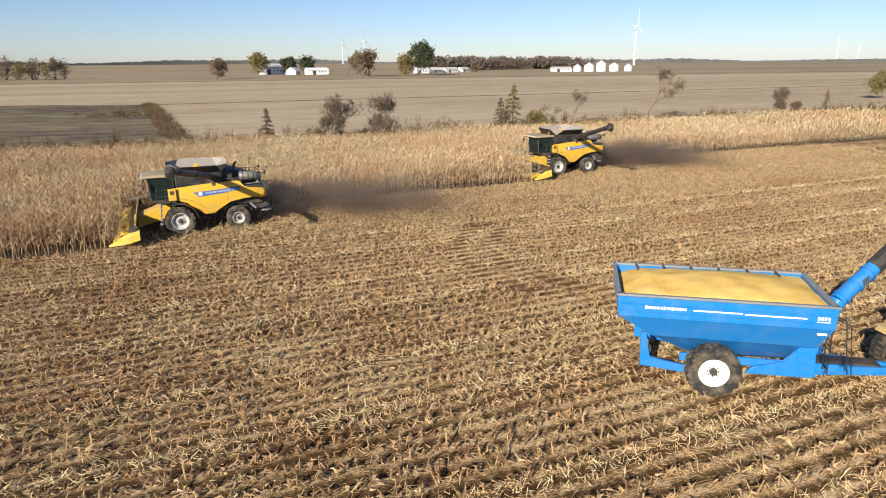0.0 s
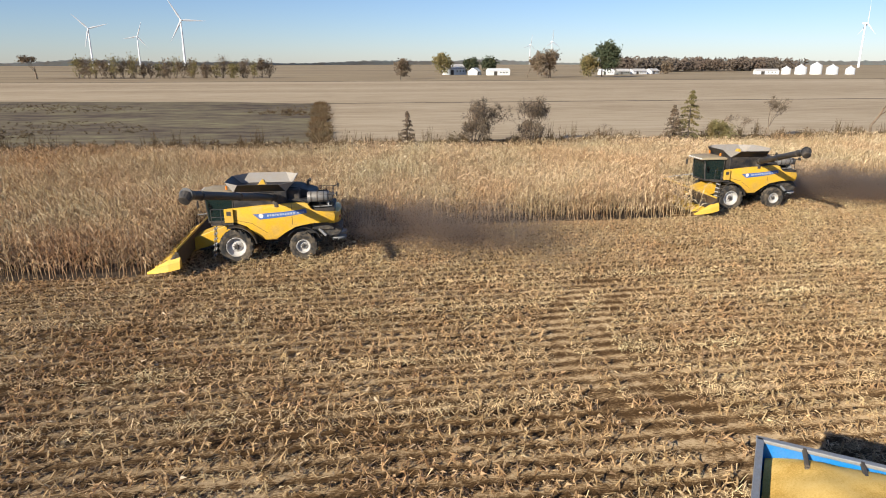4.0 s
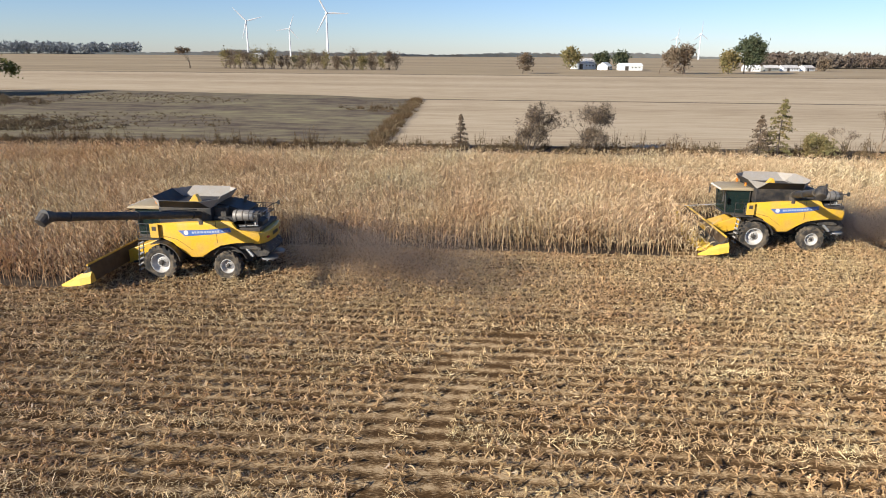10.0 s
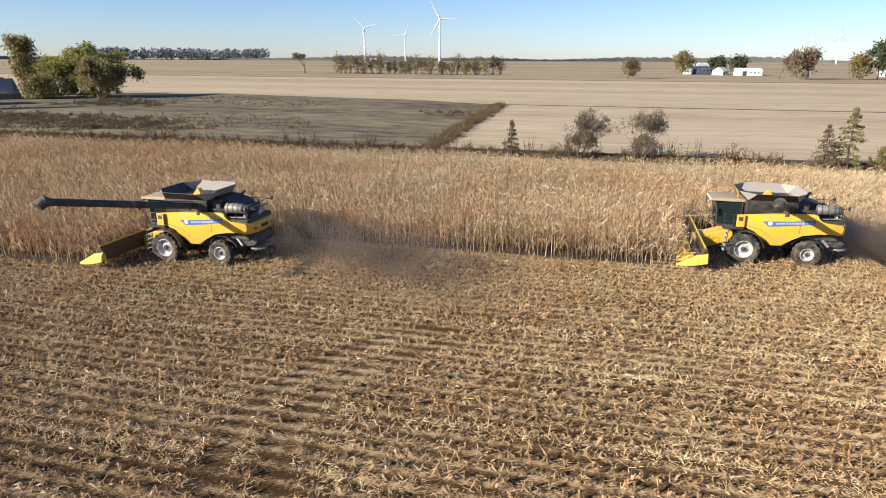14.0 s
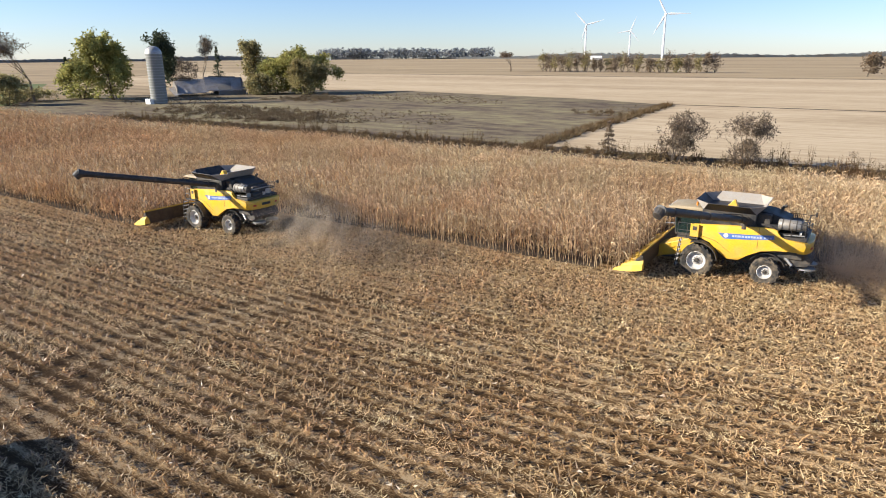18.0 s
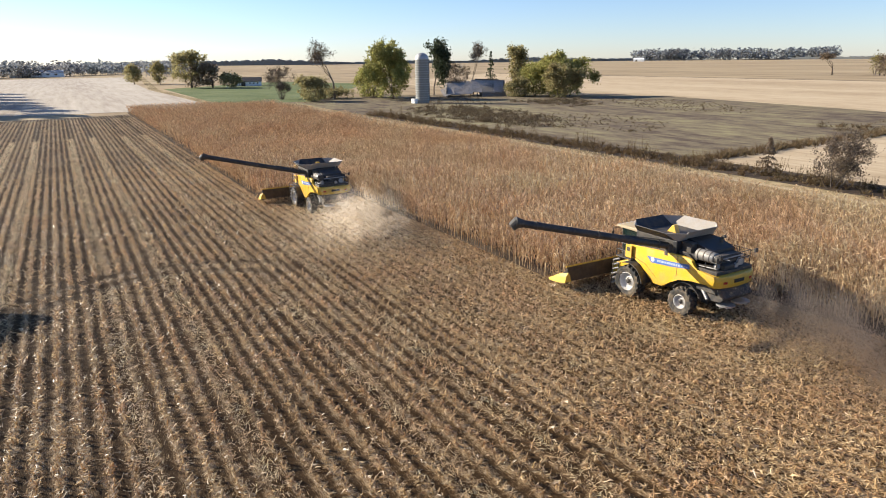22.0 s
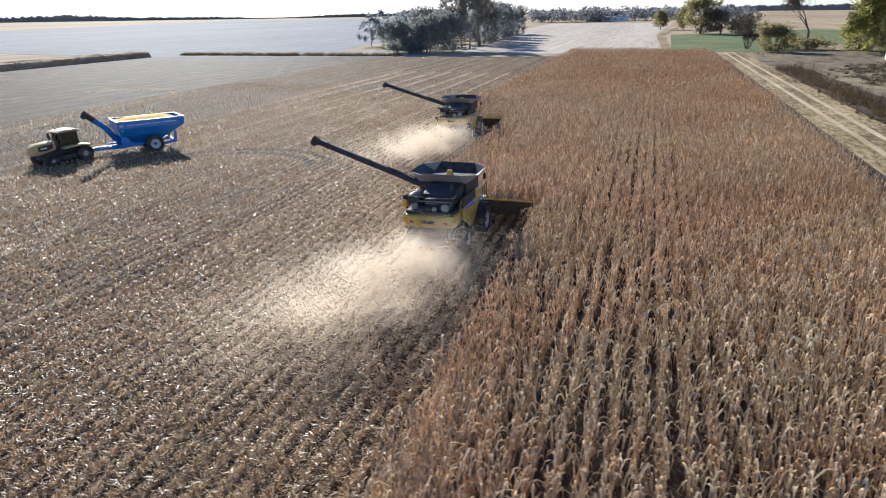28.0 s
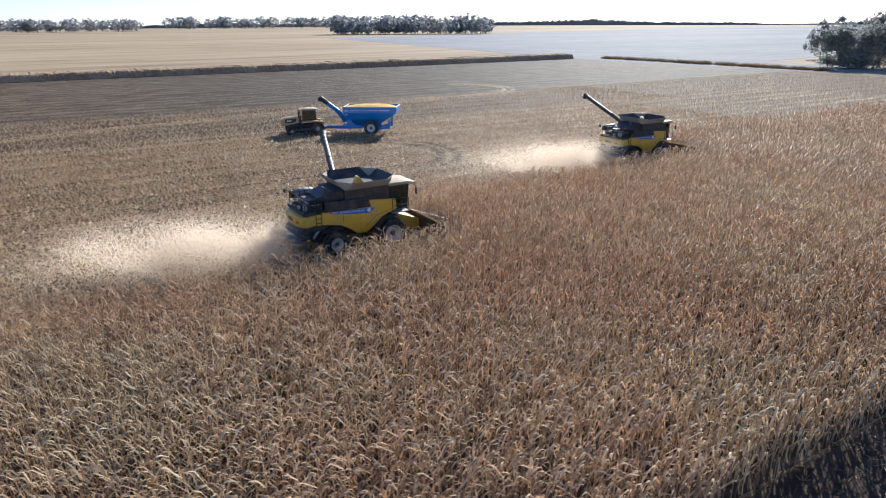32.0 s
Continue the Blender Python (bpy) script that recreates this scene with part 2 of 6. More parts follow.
LEAF_OLIVE = dry_leaf("olive_leaf", [(0.2, 0.195, 0.105), (0.3, 0.28, 0.155), (0.39, 0.345, 0.2)], (0.4, 0.36, 0.18), 0.45, 0.1)
LEAF_BROWN = dry_leaf("brown_leaf", [(0.17, 0.143, 0.117), (0.235, 0.198, 0.163), (0.31, 0.262, 0.215)], (0.29, 0.24, 0.19), 0.35, 0.1)
LEAF_DARK = dry_leaf("conifer_needle", [(0.06, 0.08, 0.055), (0.085, 0.11, 0.075), (0.12, 0.14, 0.095)], (0.1, 0.13, 0.07), 0.25, 0.1)
TWIG = dry_leaf("bare_twigs", [(0.15, 0.13, 0.112), (0.22, 0.19, 0.165), (0.28, 0.245, 0.21)], (0.2, 0.15, 0.1), 0.1, 0.1)
WEED = dry_leaf("ditch_weed", [(0.1, 0.072, 0.05), (0.165, 0.123, 0.085), (0.25, 0.19, 0.13), (0.15, 0.125, 0.075)], (0.25, 0.17, 0.07), 0.25, 0.06)
# pale blue-grey leaves: the hazy air is put into their base colours
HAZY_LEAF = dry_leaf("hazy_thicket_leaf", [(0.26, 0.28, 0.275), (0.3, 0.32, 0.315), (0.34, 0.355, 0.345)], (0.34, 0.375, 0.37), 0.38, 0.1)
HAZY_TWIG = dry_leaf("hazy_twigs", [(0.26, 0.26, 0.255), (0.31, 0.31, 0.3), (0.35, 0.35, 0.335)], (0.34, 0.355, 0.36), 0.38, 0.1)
SKYLINE = dry_leaf("hazed_skyline_leaf", [(0.2, 0.235, 0.28), (0.24, 0.265, 0.3), (0.27, 0.285, 0.31)], (0.3, 0.34, 0.4), 0.5, 0.01)
FALLOW = dry_leaf("fallow_weed", [(0.12, 0.093, 0.07), (0.175, 0.138, 0.1), (0.235, 0.195, 0.13)], (0.2, 0.16, 0.1), 0.25, 0.05)
FAR_BROWN = dry_leaf("far_bare_wood", [(0.13, 0.115, 0.11), (0.17, 0.15, 0.145), (0.21, 0.185, 0.175)], (0.2, 0.17, 0.16), 0.25, 0.01)
# far woods greyed and paled in colour to look hazy
FAR_WOOD = dry_leaf("hazed_wood_leaf", [(0.26, 0.285, 0.32), (0.31, 0.33, 0.36), (0.36, 0.37, 0.39)], (0.38, 0.42, 0.48), 0.32, 0.01)



def litter_ground(name, dark, mid, light):
    """Dark soil and painted gap shade under a mat of fine straw: crossing streaks of many directions, rows and swath
    bands.
    """
    m, n, l, b = nodes_of(name)
    co = n.new("ShaderNodeTexCoord")
    best = None
    for k, turn in enumerate((8, 47, 88, 131, 165)):
        mp = n.new("ShaderNodeMapping")
        mp.inputs["Rotation"].default_value = (0, 0, radians(turn))
        mp.inputs["Scale"].default_value = (5.0, 30.0, 1.0)
        mp.inputs["Location"].default_value = (7.3 * k, 3.1 * k, 0)
        l.new(co.outputs["Object"], mp.inputs["Vector"])
        t = n.new("ShaderNodeTexNoise")
        t.inputs["Scale"].default_value, t.inputs["Detail"].default_value, t.inputs["Distortion"].default_value = 1.0, 2.0, 0.35
        l.new(mp.outputs[0], t.inputs["Vector"])
        if best is None:
            best = t.outputs[0]
        else:
            mx = n.new("ShaderNodeMath")
            mx.operation = "MAXIMUM"
            l.new(best, mx.inputs[0])
            l.new(t.outputs[0], mx.inputs[1])
            best = mx.outputs[0]
    big = noise_tex(n, l, 0.16, 5, 0.65)
    clump = noise_tex(n, l, 2.4, 4, 0.6)
    sep = n.new("ShaderNodeSeparateXYZ")
    l.new(co.outputs["Object"], sep.inputs[0])
    total = best
    for src, amount in ((big.outputs[0], 0.3), (clump.outputs[0], 0.42)):
        a = n.new("ShaderNodeMath")
        a.operation, a.inputs[1].default_value = "MULTIPLY_ADD", amount
        l.new(src, a.inputs[0])
        l.new(total, a.inputs[2])
        total = a.outputs[0]
    # furrows get a darker colour, for soil and for shade between stalks
    for period, amount in ((ROW_GAP, 0.07), (ROW_GAP * 6, 0.03)):
        k = n.new("ShaderNodeMath")
        k.operation, k.inputs[1].default_value = "MULTIPLY", 2 * math.pi / period
        l.new(sep.outputs["Y"], k.inputs[0])
        c = n.new("ShaderNodeMath")
        c.operation = "COSINE"
        l.new(k.outputs[0], c.inputs[0])
        a = n.new("ShaderNodeMath")
        a.operation, a.inputs[1].default_value = "MULTIPLY_ADD", amount
        l.new(c.outputs[0], a.inputs[0])
        l.new(total, a.inputs[2])
        total = a.outputs[0]
    r = ramp(n, [(0.84, dark), (0.96, mid), (1.0, light)])
    sub = n.new("ShaderNodeMath")
    sub.operation, sub.inputs[1].default_value = "ADD", -0.06
    l.new(total, sub.inputs[0])
    l.new(sub.outputs[0], r.inputs[0])
    l.new(r.outputs[0], b.inputs["Base Color"])
    b.inputs["Roughness"].default_value, b.inputs["Specular IOR Level"].default_value = 0.85, 0.06
    b.inputs["Diffuse Roughness"].default_value = 0.8
    bp = n.new("ShaderNodeBump")
    bp.inputs["Strength"].default_value, bp.inputs["Distance"].default_value = 0.8, 0.06
    l.new(total, bp.inputs["Height"])
    l.new(bp.outputs[0], b.inputs["Normal"])
    return m


ROW_GAP = 0.762
STUBBLE = litter_ground("corn_stubble_ground", (0.066, 0.037, 0.016), (0.25, 0.16, 0.08), (0.43, 0.315, 0.185))
LANE = field("headland_grass", (0.1, 0.075, 0.04), (0.24, 0.18, 0.095), (0.4, 0.31, 0.18), spread=0.7, fine=1.6, big=0.12)
TRACK = field("pale_wheel_track", (0.3, 0.225, 0.14), (0.42, 0.33, 0.215), (0.52, 0.43, 0.3), fine=3.0, big=0.2)
GRASSLAND = field("rough_grassland", (0.085, 0.062, 0.05), (0.17, 0.135, 0.09), (0.26, 0.225, 0.125), spread=0.9, fine=0.35, big=0.04, bump=0.25, stretch=(0.4, 1, 1))
TAN_FIELD = field("harvested_bean_field", (0.33, 0.245, 0.155), (0.445, 0.342, 0.222), (0.52, 0.412, 0.28), spread=0.8, fine=0.5, big=0.018, stretch=(0.12, 1, 1))
FAR_FIELD = field("far_field", (0.21, 0.155, 0.1), (0.33, 0.25, 0.155), (0.42, 0.33, 0.21), fine=0.06, big=0.006, stretch=(0.15, 1, 1))
# blue-grey tones put a hazy distance into this field's colour
HAZED_FIELD = field("hazed_tilled_field", (0.165, 0.168, 0.175), (0.215, 0.217, 0.222), (0.27, 0.266, 0.265), fine=0.15, big=0.01, stretch=(0.2, 1, 1))
LIGHT_FIELD = field("pale_bean_field", (0.3, 0.25, 0.2), (0.42, 0.36, 0.29), (0.5, 0.44, 0.36), fine=0.4, big=0.03, stretch=(0.06, 1, 1))
LAWN = field("green_lawn", (0.08, 0.102, 0.042), (0.128, 0.15, 0.068), (0.175, 0.19, 0.095), fine=0.7, big=0.05, stretch=(1, 1, 1))
# dark tone of ditch soil, also used as painted shade at the corn
SOIL_SHADE = field("ditch_soil_and_shade", (0.035, 0.026, 0.02), (0.07, 0.053, 0.04), (0.12, 0.092, 0.066), fine=2.0, big=0.15)

# ---- mesh helpers ----


def part(name, bm, material, parent=None, label=""):
    me = bpy.data.meshes.new(name)
    bmesh.ops.recalc_face_normals(bm, faces=bm.faces)
    bm.to_mesh(me)
    bm.free()
    me.materials.append(material)
    ob = new(name, me)
    ob.parent = parent
    return tagged(ob, label)


def raw(name, v, f, material, parent=None, label=""):
    """A mesh from arrays of corners and triangles."""
    v, f = np.asarray(v, np.float32), np.asarray(f, np.int32)
    me = bpy.data.meshes.new(name)
    me.vertices.add(len(v))
    me.vertices.foreach_set("co", v.ravel())
    me.loops.add(f.size)
    me.loops.foreach_set("vertex_index", f.ravel())
    me.polygons.add(len(f))
    me.polygons.foreach_set("loop_start", np.arange(0, f.size, f.shape[1], dtype=np.int32))
    me.update(calc_edges=True)
    me.materials.append(material)
    ob = new(name, me)
    ob.parent = parent
    return tagged(ob, label)


def smooth(ob, angle=40):
    ob.data.shade_smooth()
    ob.data.set_sharp_from_angle(angle=radians(angle))
    return ob


def B():
    return bmesh.new()


def box(bm, c, s, bev=0.0, turn=None):
    m = Matrix.Translation(c)
    if turn is not None:
        m = m @ Euler([radians(a) for a in turn]).to_matrix().to_4x4()
    got = bmesh.ops.create_cube(bm, size=1.0, matrix=m @ Matrix.Diagonal((*s, 1)))
    if bev:
        edges = list({e for v in got["verts"] for e in v.link_edges})
        bmesh.ops.bevel(bm, geom=edges, offset=bev, segments=1, affect="EDGES", profile=0.5)
    return bm


def prism(bm, pts, a, b, axis="y", bev=0.0):
    """A flat outline drawn out from a to b. Outline pairs are (x, z) for axis y, (y, z) for x and (x, y) for z."""
    def at(p, d):
        return {"y": (p[0], d, p[1]), "x": (d, p[0], p[1]), "z": (p[0], p[1], d)}[axis]
    lo, hi = [bm.verts.new(at(p, a)) for p in pts], [bm.verts.new(at(p, b)) for p in pts]
    fs = [bm.faces.new(lo), bm.faces.new(hi[::-1])]
    n = len(pts)
    for i in range(n):
        fs.append(bm.faces.new((lo[i], hi[i], hi[(i + 1) % n], lo[(i + 1) % n])))
    if bev:
        edges = list(set(fs[0].edges) | set(fs[1].edges))
        bmesh.ops.bevel(bm, geom=edges, offset=bev, segments=2, affect="EDGES", profile=0.5)
    return bm


def rod(bm, p, q, r0, r1=None, n=8, caps=True):
    """A round bar from p to q."""
    p, q = Vector(p), Vector(q)
    r1 = r0 if r1 is None else r1
    t = (q - p).to_track_quat("Z", "Y").to_matrix()
    rings = []
    for c, r in ((p, r0), (q, r1)):
        rings.append([bm.verts.new(c + t @ Vector((r * math.cos(2 * math.pi * i / n), r * math.sin(2 * math.pi * i / n), 0))) for i in range(n)])
    for i in range(n):
        bm.faces.new((rings[0][i], rings[0][(i + 1) % n], rings[1][(i + 1) % n], rings[1][i]))
    if caps:
        bm.faces.new(rings[0][::-1])
        bm.faces.new(rings[1])
    return bm


def lathe(bm, prof, c, n=28, axis="y", caps=True):
    """A closed or open outline of (radius, offset) turned about an axis through c."""
    rings = []
    for r, h in prof:
        ring = []
        for i in range(n):
            a = 2 * math.pi * i / n
            u, w = r * math.cos(a), r * math.sin(a)
            d = {"y": (u, h, w), "x": (h, u, w), "z": (u, w, h)}[axis]
            ring.append(bm.verts.new(Vector(c) + Vector(d)))
        rings.append(ring)
    for a, b2 in zip(rings, rings[1:]):
        for i in range(n):
            bm.faces.new((a[i], a[(i + 1) % n], b2[(i + 1) % n], b2[i]))
    for ring in (rings[0], rings[-1]) if caps else ():
        if len(set(tuple(round(x, 5) for x in v.co) for v in ring)) > 2:
            bm.faces.new(ring)
    return bm


def quad_sheet(bm, a, b, c, d, thick):
    """A thin plate with four corners and real thickness."""
    a, b, c, d = (Vector(p) for p in (a, b, c, d))
    nn = (b - a).cross(d - a).normalized() * thick
    v = [bm.verts.new(p) for p in (a, b, c, d, a + nn, b + nn, c + nn, d + nn)]
    for f in ((0, 1, 2, 3), (7, 6, 5, 4), (0, 4, 5, 1), (1, 5, 6, 2), (2, 6, 7, 3), (3, 7, 4, 0)):
        bm.faces.new([v[i] for i in f])
    return bm


def thing(name, m, label, category, group="", kind=""):
    e = new(name)
    e.empty_display_size = 0.3
    e.matrix_basis = m
    return tagged(e, label, category, group, kind)


def wheel(parent, c, r, w, side, rim_r, rim_mat, lugs=20, name="wheel"):
    """A tractor wheel at c, its outer face towards side (-1 or 1 in y): tyre with lugs, rim, hub, bolts."""
    bm = B()
    h = w / 2
    prof = [(rim_r, -h * 0.72), (rim_r + 0.04, -h * 0.9), (r * 0.8, -h), (r * 0.93, -h * 0.94), (r * 0.955, -h * 0.7), (r * 0.955, -h * 0.35), (r * 0.96, -h * 0.04), (r * 0.96, h * 0.04), (r * 0.955, h * 0.35),
            (r * 0.955, h * 0.7), (r * 0.93, h * 0.94), (r * 0.8, h), (rim_r + 0.04, h * 0.9), (rim_r, h * 0.72), (rim_r, -h * 0.72)]
    n = lugs * 8   # the tread's slanting lugs stand out of the carcass
    rings = []
    for rr, y in prof[:-1]:
        ring = []
        for i in range(n):
            a = 2 * math.pi * i / n
            slant = i / 8 - 0.5 * (y > 0) + 0.75 * abs(y) / h
            lift = 0.06 * r if rr > r * 0.9 and slant % 1.0 < 0.4 else 0.0
            ring.append(bm.verts.new(Vector(c) + Vector((math.cos(a) * (rr + lift), y, math.sin(a) * (rr + lift)))))
        rings.append(ring)
    for a, b2 in zip(rings, rings[1:] + rings[:1]):
        for i in range(n):
            bm.faces.new((a[i], a[(i + 1) % n], b2[(i + 1) % n], b2[i]))
    tyre = part("tyre", bm, TYRE)
    bm = B()
    o = side * h
    lathe(bm, [(rim_r + 0.012, o * 0.8), (rim_r - 0.02, o * 0.84), (rim_r - 0.06, o * 0.3), (rim_r * 0.62, o * 0.02), (rim_r * 0.46, o * 0.3),
               (rim_r * 0.26, o * 0.34), (0.0001, o * 0.34)], c, 28, caps=False)
    lathe(bm, [(rim_r + 0.012, -o * 0.78), (rim_r - 0.05, -o * 0.5), (0.0001, -o * 0.3)], c, 20, caps=False)
    rim = smooth(part("rim", bm, rim_mat), 50)
    bm = B()
    lathe(bm, [(rim_r * 0.26, o * 0.3), (rim_r * 0.26, o * 0.6), (rim_r * 0.16, o * 0.72), (0.0001, o * 0.72)], c, 14)
    for i in range(8):
        a = 2 * math.pi * i / 8
        p = Vector(c) + Vector((math.cos(a) * rim_r * 0.36, o * 0.3, math.sin(a) * rim_r * 0.36))
        rod(bm, p, p + Vector((0, side * 0.05, 0)), 0.025, n=6)
    hub = part("hub", bm, DARK)
    w_ = thing(name, Matrix.Identity(4), "", "")
    w_.parent = parent
    for o2 in (tyre, rim, hub):
        o2.parent = w_
    return w_

# ---- ground and fields ----
ROW = 0.762          # spacing of the crop rows
C1, C2 = (0.0, 0.0), (35.6, 9.14)   # the combines' front axles
CUT = 4.6            # half the width of a corn head
CORN_N = 37.4        # far edge of the standing corn
FIELD_W = -150.0     # headland at the field's far end


def area(name, pts, z, material, label, category):
    """One level piece of land with an edge that goes down into the ground."""
    bm = B()
    prism(bm, pts, z - 0.6, z, "z")
    return tagged(part(name, bm, material), label, category, kind="structure")


bm = B()
bmesh.ops.create_circle(bm, cap_ends=True, radius=4800, segments=96)
tagged(part("ground", bm, FAR_FIELD), "flat pale brown farmland reaching the horizon", "ground", kind="structure")
area("field_stubble", [(-128, -152), (420, -152), (420, 37.9), (-156, 37.9), (-140, -14)], 0.06, STUBBLE, "harvested corn field covered with stubble and litter", "field")
# this strip's dark colour holds bare soil and the corn's cast shadow
area("headland_soil", [(-165, 37.6), (420, 37.6), (420, 40.9), (-165, 40.9)], 0.068, SOIL_SHADE, "bare soil along the corn's edge, corn shadow in its colour", "soil")
# floor coloured dark to stand for the shade between the corn rows
area("corn_floor", [(-152, -4.0), (-5, -4.0), (-5, 5.2), (30, 5.2), (30, 13.6), (420, 13.6), (420, 37.4), (-153, 37.4)], 0.067, SOIL_SHADE, "ground under the standing corn, row shade in its colour", "soil")
area("headland", [(-165, 40.8), (420, 40.8), (420, 48.9), (-165, 48.9)], 0.07, LANE, "pale headland lane beside the standing corn", "lane")
for y in (43.2, 45.7):
    area("wheel_track", [(-164, y), (419, y), (419, y + 0.75), (-164, y + 0.75)], 0.076, TRACK, "pale dusty wheel track along the headland", "track")
area("ditch_bank", [(-100, 48.8), (420, 48.8), (420, 57.5), (-100, 56.5)], 0.05, SOIL_SHADE, "dark weedy ditch bank along the field", "ditch")
area("field_grass", [(-175, 49.0), (-99, 49.0), (-99, 56.4), (2, 56.6), (-3, 148), (-30, 162), (-110, 176), (-150, 150), (-190, 100)], 0.04, GRASSLAND, "rough brown and green fallow grassland", "grassland")
area("field_beans_near", [(2.2, 56.6), (420, 57.4), (900, 150), (-2.8, 149)], 0.035, TAN_FIELD, "smooth tan harvested bean field", "field")
area("ditch_line", [(-3, 149), (900, 150), (900, 151.5), (-30, 151.2)], 0.045, SOIL_SHADE, "thin dark ditch between two fields", "ditch")
area("field_beans_far", [(-320, 152), (-110, 176.2), (-30, 162.2), (-28, 151.6), (900, 151.6), (1500, 372), (-520, 372)], 0.03, TAN_FIELD, "wide tan harvested field", "field")
area("ditch_far", [(-520, 372), (1500, 372), (1500, 377), (-520, 377)], 0.05, SOIL_SHADE, "dark fence line across the fields", "ditch")
area("field_pale", [(-158, -48), (-153, 24), (-330, 22), (-700, 40), (-700, -90), (-330, -75)], 0.05, LIGHT_FIELD, "pale dusty field behind the corn", "field")
area("lawn", [(-172, 27), (-168, 60), (-330, 150), (-420, 120), (-330, 30)], 0.055, LAWN, "green farmyard lawn", "lawn")
area("farm_road", [(-153, 24.5), (-153, 27.5), (-330, 27), (-700, 60), (-700, 55), (-330, 22.5)], 0.065, LANE, "pale gravel farm track", "road")
area("field_dark", [(-132, -60), (-165, -50), (-170, -100), (-600, -150), (-1500, -300), (-1700, -1200), (-200, -600), (-128, -152)], 0.05, HAZED_FIELD, "tilled field in the distance, coloured hazy grey", "field")
# ground below the far corn, with shade given as a dark colour
area("corn_strip_ground", [(-128, -153), (420, -153), (420, -163), (-128, -170)], 0.07, SOIL_SHADE, "ground under a strip of standing corn, shade in its colour", "field")

rng = np.random.default_rng(7)


def corn_plant(leaves, segs, sides, size=1.0):
    """One dry corn plant about the origin: stalk, long narrow arching leaves, a thin tassel. Corners and triangles."""
    v, f = [], []
    h = rng.uniform(1.95, 2.35)
    lean = rng.normal(0, 0.05, 2)
    for k in range(sides):
        a = 2 * math.pi * k / sides
        v += [(0.018 * math.cos(a), 0.018 * math.sin(a), -0.05), (lean[0] * h + 0.01 * math.cos(a), lean[1] * h + 0.01 * math.sin(a), h)]
    for k in range(sides):
        a, b2 = 2 * k, 2 * ((k + 1) % sides)
        f += [(a, b2, b2 + 1), (a, b2 + 1, a + 1)]
    for i in range(leaves):
        z0 = h * (0.18 + 0.8 * (i + rng.uniform(0, 0.8)) / leaves)
        az = math.pi * (i % 2) + rng.normal(0, 0.38)   # leaves lie roughly along the row
        ln, wd = rng.uniform(0.5, 1.0) * size, rng.uniform(0.034, 0.062) * size
        up, over, low = rng.uniform(0.55, 1.4), rng.normal(-0.1, 0.35), rng.uniform(0.85, 1.5)
        bends = ((0.38, up), (0.18, over), (0.44, -low), (0, 0)) if segs == 3 else ((0.5, up * 0.7), (0.5, -low * 0.85), (0, 0))
        d, s = np.array([math.cos(az), math.sin(az), 0]), np.array([-math.sin(az), math.cos(az), 0])
        p = np.array([lean[0] * z0, lean[1] * z0, z0])
        roll = rng.normal(0, 0.7)
        base = len(v)
        for j in range(segs + 1):
            t = j / segs
            run, el = bends[j]
            w = wd * (0.8, 1.0, 0.75, 0.12)[j] * 0.5 if segs == 3 else wd * (0.9, 1.0, 0.15)[j] * 0.5
            tw = s * math.cos(roll * t) + np.array([0, 0, 1]) * math.sin(roll * t)
            v += [tuple(p - tw * w), tuple(p + tw * w)]
            p = p + (d * math.cos(el) + np.array([0, 0, 1]) * math.sin(el)) * ln * run
            if j:
                a = base + 2 * (j - 1)
                f += [(a, a + 1, a + 3), (a, a + 3, a + 2)]
    a = len(v)   # what the wind has left of the tassel
    v += [(lean[0] * h - 0.02, lean[1] * h, h - 0.05), (lean[0] * h + 0.02, lean[1] * h, h - 0.05), (lean[0] * h + rng.normal(0, 0.08), lean[1] * h + rng.normal(0, 0.08), h + rng.uniform(0.1, 0.25))]
    f.append((a, a + 1, a + 2))
    return np.array(v), np.array(f)


def scatter(kinds, places, turns, scales, tilt=0.0):
    """Copies of small shapes laid out at many places, joined into one pair of arrays."""
    vs, fs, off = [], [], 0
    pick = rng.integers(0, len(kinds), len(places))
    for k, (v, f) in enumerate(kinds):
        idx = np.where(pick == k)[0]
        if not len(idx):
            continue
        c, s = np.cos(turns[idx])[:, None], np.sin(turns[idx])[:, None]
        x = v[None, :, 0] * c - v[None, :, 1] * s
        y = v[None, :, 0] * s + v[None, :, 1] * c
        z = np.repeat(v[None, :, 2], len(idx), 0)
        if tilt:
            ax, ay = rng.normal(0, tilt, (2, len(idx), 1))
            x, y = x + z * ax, y + z * ay
        p = np.stack([x, y, z], 2) * scales[idx][:, None, None] + places[idx][:, None, :]
        n = v.shape[0]
        vs.append(p.reshape(-1, 3))
        fs.append((f[None] + (np.arange(len(idx)) * n)[:, None, None] + off).reshape(-1, 3))
        off += n * len(idx)
    return np.concatenate(vs), np.concatenate(fs)


def rows_between(x0, x1, y0, y1, step, jitter=0.045):
    """Plant places in crop rows."""
    ys = np.arange(math.ceil(y0 / ROW) * ROW, y1, ROW)
    out = []
    for y in ys:
        n = max(1, int((x1 - x0) / step))
        x = x0 + (np.arange(n) + rng.uniform(0, 1, n)) * (x1 - x0) / n
        out.append(np.stack([x, y + rng.normal(0, jitter, n), np.full(n, 0.05)], 1))
    return np.concatenate(out)


def standing(x0, x1, y0, y1, step, kinds):
    p = rows_between(x0, x1, y0, y1, step)
    v, f = scatter(kinds, p, rng.normal(0, 0.2, len(p)) + math.pi * rng.integers(0, 2, len(p)), rng.uniform(0.86, 1.1, len(p)) * (1 + 0.07 * np.sin(p[:, 0] * 0.21 + 2 * np.sin(p[:, 1] * 0.17))), 0.07)
    return v, f


